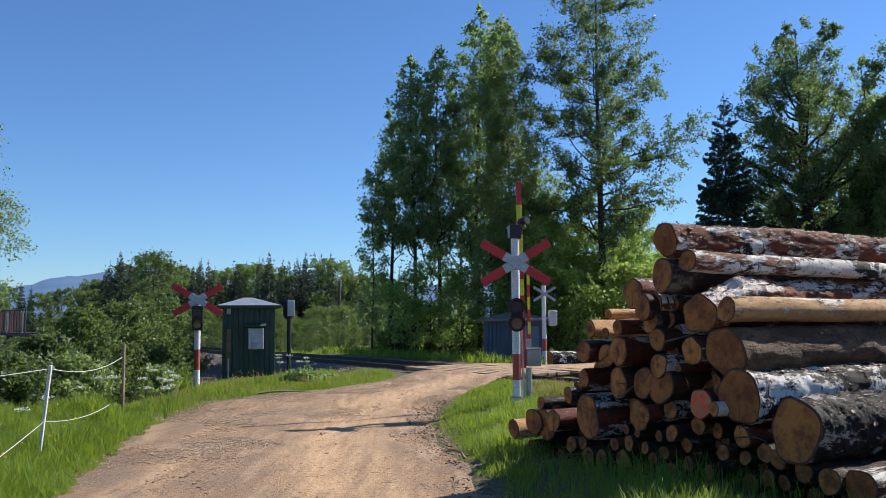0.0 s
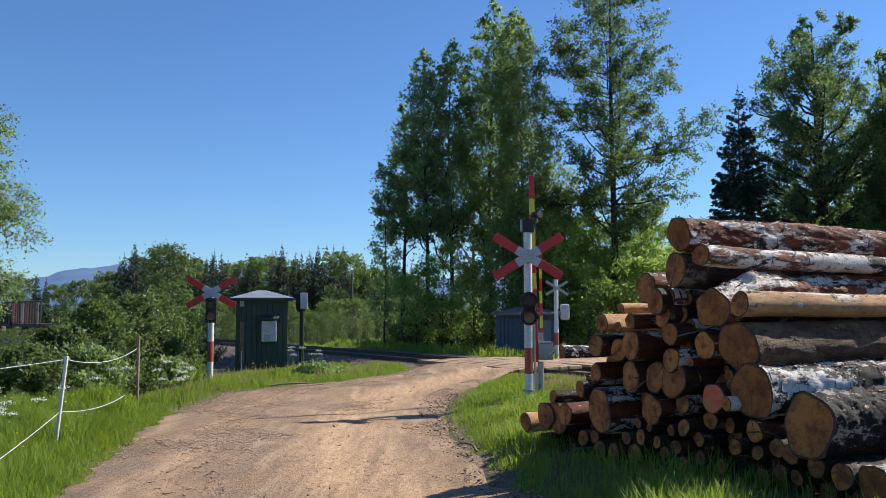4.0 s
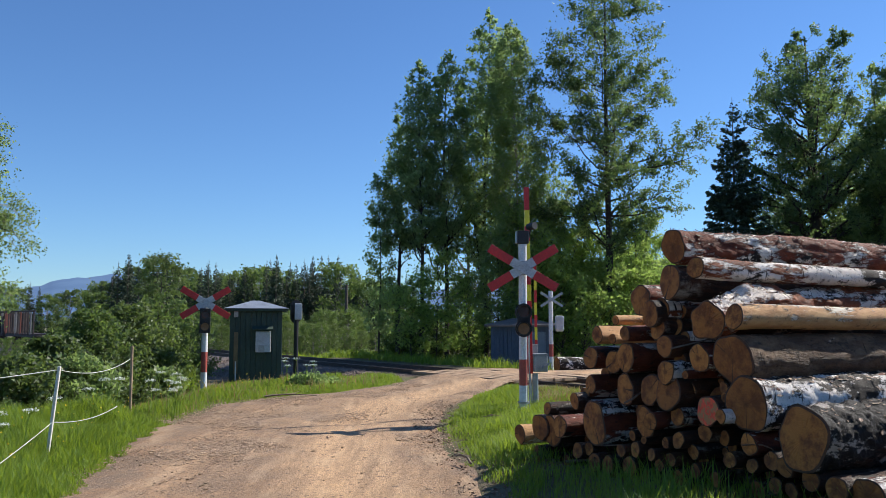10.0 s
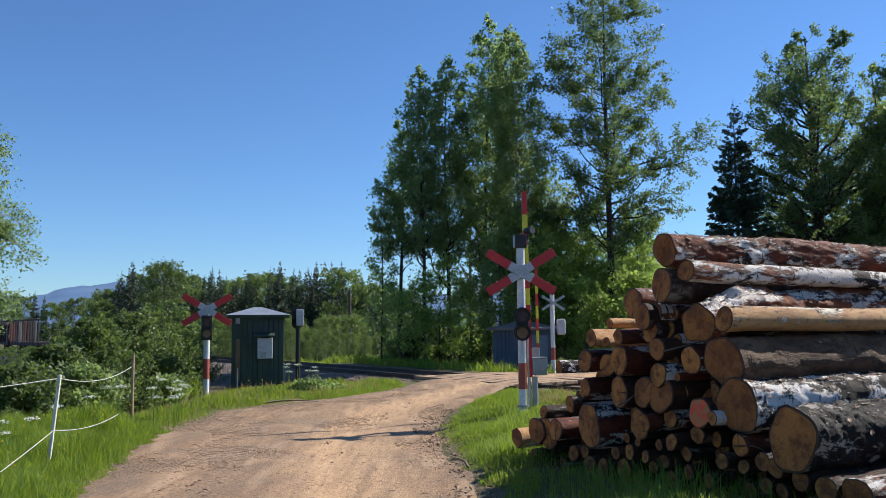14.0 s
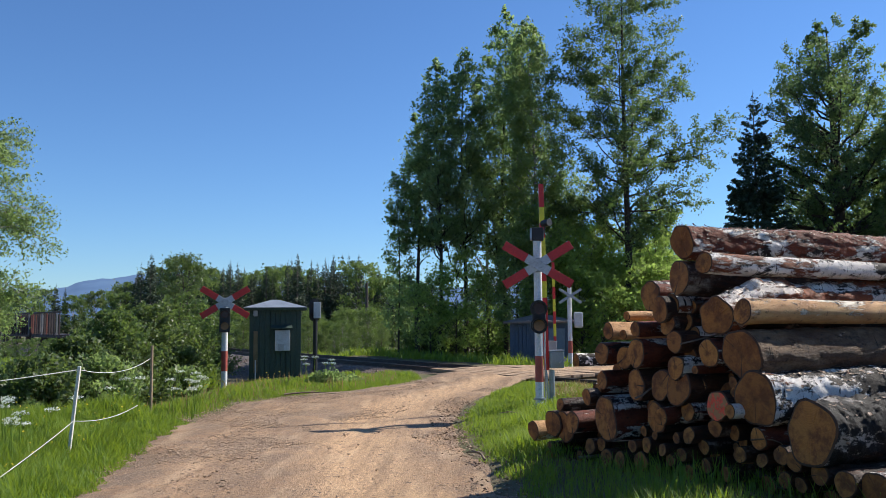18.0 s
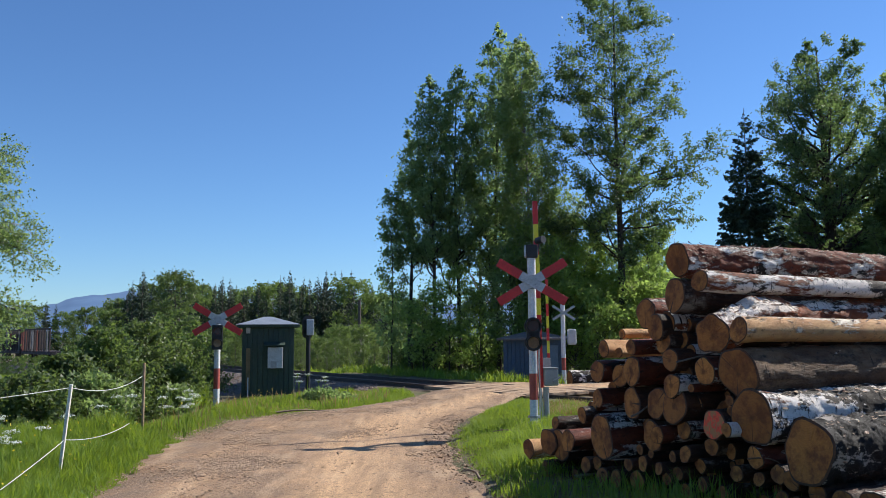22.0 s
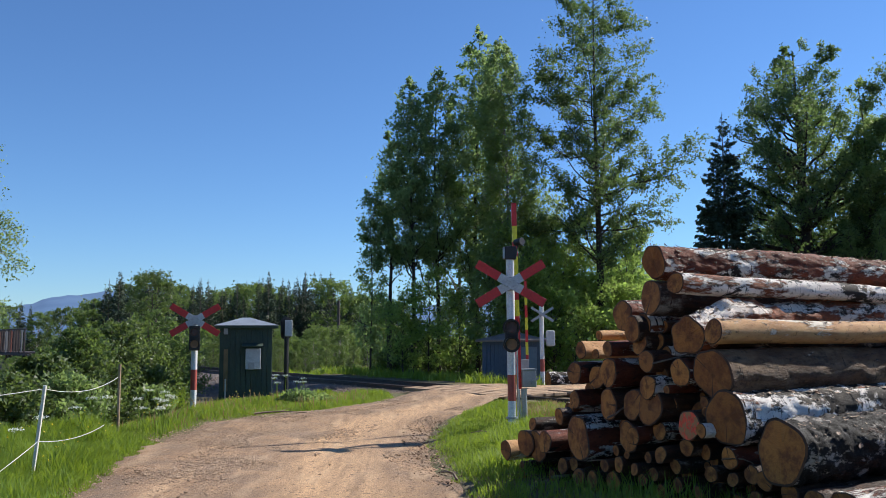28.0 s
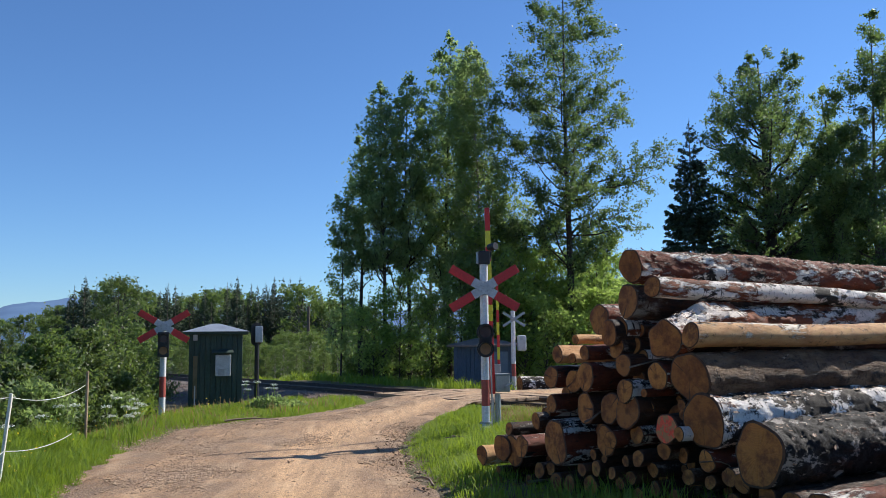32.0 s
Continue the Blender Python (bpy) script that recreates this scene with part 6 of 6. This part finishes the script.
def build_umbels():
    """White umbel flowers on tall stems."""
    rng = np.random.default_rng(31)
    spots = []
    for n, (x0, x1), (y0, y1), (z0, z1) in ((10, (-5.0, -4.4), (8.3, 9.3), (0.35, 0.6)), (7, (-3.7, -2.7), (18.3, 19.2), (0.35, 0.6)), (4, (-5.2, -4.6), (10.5, 12.5), (0.4, 0.7)), (12, (-4.75, -4.1), (13.0, 14.2), (0.35, 0.7))):
        for _ in range(n):
            spots.append((rng.uniform(x0, x1), rng.uniform(y0, y1), rng.uniform(z0, z1)))
    for x, y, hh in spots:
        p = thing("umbel_plant", pose(x, y, float(ground_z(x, y)), 0, 0, rng.uniform(0, 360)), "white umbel flower on a tall green stem in the grass", "wildflower", "white umbel flowers")
        top = np.array([rng.normal(0, 0.06), rng.normal(0, 0.06), hh])
        ray = [top + np.array([np.cos(a) * 0.07 * q, np.sin(a) * 0.07 * q, 0.05 + 0.01 * (1 - q)]) for q in (0.5, 1.0) for a in np.linspace(0, 6.28, 6, endpoint=False)]
        paths = [(np.stack([np.zeros(3), top * np.array([0.3, 0.3, 0.5]), top]), np.array([0.007, 0.006, 0.004]))]
        paths += [(np.stack([top, r]), np.array([0.002, 0.0015])) for r in ray]
        part("stem", tubes("stem", paths, 4), BLADE, p)
        c = np.concatenate([r + rng.normal(0, 0.010, (9, 3)) for r in ray])
        part("umbel", leaves("umbel", c, 0.016, rng, 0.9, None, 0.3), FLOWER, p)


def build_pole():
    p = thing("utility_pole", pose(*tree_at(h(620), 62.0), -1.2), "dark wooden utility pole before the wood", "pole")
    bm = fresh()
    rod(bm, 0.14, 0.10, (0, 0, -0.3), (0, 0, 5.4), 12)
    part("shaft", bm, BARK, p)
    bm = fresh()
    rod(bm, 0.11, 0.02, (0, 0, 5.4), (0, 0, 5.52), 12)
    part("cap", bm, BARK, p)


build_trees()
build_forest()
build_grass()
build_meadow()
build_umbels()
build_pole()


STICK = surface("dead_stick", (0.16, 0.115, 0.08), (0.24, 0.18, 0.13), 12, 0.9, 0, 60)
SCRAP = surface("bark_scrap", (0.13, 0.075, 0.045), (0.26, 0.18, 0.12), 14, 0.9, 0, 50)


def build_litter():
    """Fallen sticks, bark scraps at the foot of the pile and along the road's edge, small flowers."""
    rng = np.random.default_rng(55)
    for k, (x, y, ln, az) in enumerate(((-3.50, 16.35, 1.0, 14), (0.85, 10.2, 0.7, 40), (0.3, 8.9, 0.5, 110), (1.2, 8.4, 0.8, 15), (0.95, 12.4, 0.45, 150), (1.9, 13.9, 0.7, 20), (2.2, 14.6, 0.6, 160), (1.75, 14.3, 0.5, 75), (2.5, 15.2, 0.9, 30), (2.1, 15.8, 0.5, 100))):
        st = thing("stick", pose(x, y, float(ground_z(x, y)) + (0.03 if k == 0 else 0.02), 0, 0, az), "bare fallen stick lying at the edge of the road", "stick", "fallen sticks")
        t = np.linspace(0, 1, 7)
        p = np.stack([t * ln, 0.05 * ln * np.sin(t * 5 + k), 0.02 + 0.03 * np.sin(t * 3.1)], -1)
        part("stem", tubes("stem", [(p, (0.024 if k == 0 else 0.018) * (1 - 0.6 * t))], 6), STICK, st)
        q = p[3] + np.outer(np.linspace(0, 1, 4), np.array([0.12, 0.10, 0.03]) * ln * 1.6)
        part("side_twig", tubes("side_twig", [(q, np.array([0.009, 0.008, 0.006, 0.003]))], 5), STICK, st)
    # bark scraps
    n = 1500
    edge = rng.random(n) < 0.55
    k = rng.uniform(2.6, 6.2, n)
    p = road_point(k, 0.97 + rng.normal(0, 0.09, n))
    d, u = np.array([0.891, 0.454]), np.array([-0.454, 0.891])
    f = rng.uniform(-1.3, 2.3, n)[:, None] * u + rng.uniform(-0.55, 0.05, n)[:, None] * d + np.array([2.0, 6.72])
    p = np.where(edge[:, None], p, f)
    z = ground_z(p[:, 0], p[:, 1]) + 0.015 + 0.05 * rng.random(n) * ~edge
    ob = part("bark_scraps", leaves("bark_scraps", np.stack([p[:, 0], p[:, 1], z], -1), 0.042, rng, 0.45, None, 0.85), SCRAP)
    tagged(ob, "brown bark scraps scattered round the log pile and road edge", "bark litter", kind="stuff")
    # splinters and thin branches caught in the pile
    for k in range(7):
        y, z = rng.uniform(-0.9, 1.8), 0
        z = max(0.2, rng.uniform(0.2, 1.1) * (1.3 - 0.35 * abs(y)))
        ln = rng.uniform(0.25, 0.7)
        st = thing("branch", PILE @ pose(rng.uniform(-0.16, -0.02), y, z, rng.uniform(-25, 25), rng.uniform(-20, 20), rng.uniform(-30, 30)), "thin broken branch caught between the log ends", "branch", "branches in the pile")
        t = np.linspace(0, 1, 5)
        p = np.stack([t * ln, 0.04 * np.sin(t * 4 + k), 0.03 * np.sin(t * 3)], -1)
        part("stem", tubes("stem", [(p, rng.uniform(0.006, 0.012) * (1 - 0.4 * t))], 6), SCRAP if k % 3 else STICK, st)
    # buttercups and clover heads in the verge
    YEL = surface("buttercup", (0.75, 0.62, 0.03), (0.65, 0.5, 0.03), 30, 0.5)
    n = 260
    x, y = rng.uniform(-7, -3.2, n), rng.uniform(6, 18, n)
    keep = x < np.interp(y, ROAD_L[:11, 1], ROAD_L[:11, 0]) - 0.3
    x, y = x[keep], y[keep]
    c = np.repeat(np.stack([x, y, ground_z(x, y) + rng.uniform(0.22, 0.4, len(x))], -1), 5, 0) + rng.normal(0, 0.006, (len(x) * 5, 3))
    tagged(part("small_flowers", leaves("small_flowers", c, 0.018, rng, 0.9, None, 0.5), YEL), "tiny yellow flowers in the grass verge", "flowers", kind="stuff")


def build_fly():
    """A fly that passes close by."""
    body = surface("fly_body", (0.015, 0.015, 0.018), (0.03, 0.028, 0.028), 200, 0.4)
    wing = surface("fly_wing", (0.25, 0.25, 0.25), (0.32, 0.32, 0.33), 200, 0.3)
    f = thing("fly", pose(-3, -2, 1.2), "small dark fly in flight", "insect")
    f.scale = (0.55, 0.55, 0.55)
    bm = fresh()
    bmesh.ops.create_uvsphere(bm, u_segments=12, v_segments=8, radius=0.0021)
    for v in bm.verts:
        v.co.x *= 1.8
    part("abdomen", bm, body, f)
    bm = fresh()
    bmesh.ops.create_uvsphere(bm, u_segments=10, v_segments=8, radius=0.0022, matrix=Matrix.Translation((0.0068, 0, 0.0004)))
    part("head", bm, body, f)
    for k in (-1, 1):
        bm = fresh()
        vs = [bm.verts.new(v) for v in ((0.003, 0, 0.0025), (0.001, k * 0.006, 0.004), (-0.004, k * 0.009, 0.0045), (-0.008, k * 0.006, 0.004), (-0.004, k * 0.001, 0.003))]
        bm.faces.new(vs)
        part("wing", bm, wing, f)
    return f


build_litter()
FLY = build_fly()


def motions():
    """The lamps flash 45 times a minute; a fly passes close to the camera."""
    walk(FLY, [(t, pose(x, y, z, 0, 0, 10)) for t, x, y, z in ((0.0, -6.0, -3.0, 1.0), (5.0, -3.4, 0.2, 1.2), (5.8, -1.05, 1.0, 1.45), (5.9, -0.70, 1.02, 1.50), (6.0, -0.385, 1.02, 1.543), (6.1, -0.094, 1.02, 1.595), (6.2, 0.20, 1.1, 1.85), (6.4, 0.9, 1.2, 2.7), (8.0, 4.0, -2.0, 4.0), (32.0, 9.0, -9.0, 3.0))])
    for ob, (x, y, z) in LAMPS:
        rows, turn = [(0.0, pose(x, y, z, 0, 0, 0))], 0
        k = 0
        while k * 4 / 3 + 1.2 < 32:
            on, off = k * 4 / 3 + 0.85, k * 4 / 3 + 1.17
            for t0 in (on, off):
                f = round(t0 * FPS)
                for step in range(4):
                    rows.append(((f + step - 1) / FPS, pose(x, y, z, 0, 0, turn + 60 * step)))
                turn += 180
            k += 1
        rows.append((32.0, pose(x, y, z, 0, 0, turn)))
        walk(ob, rows)


motions()
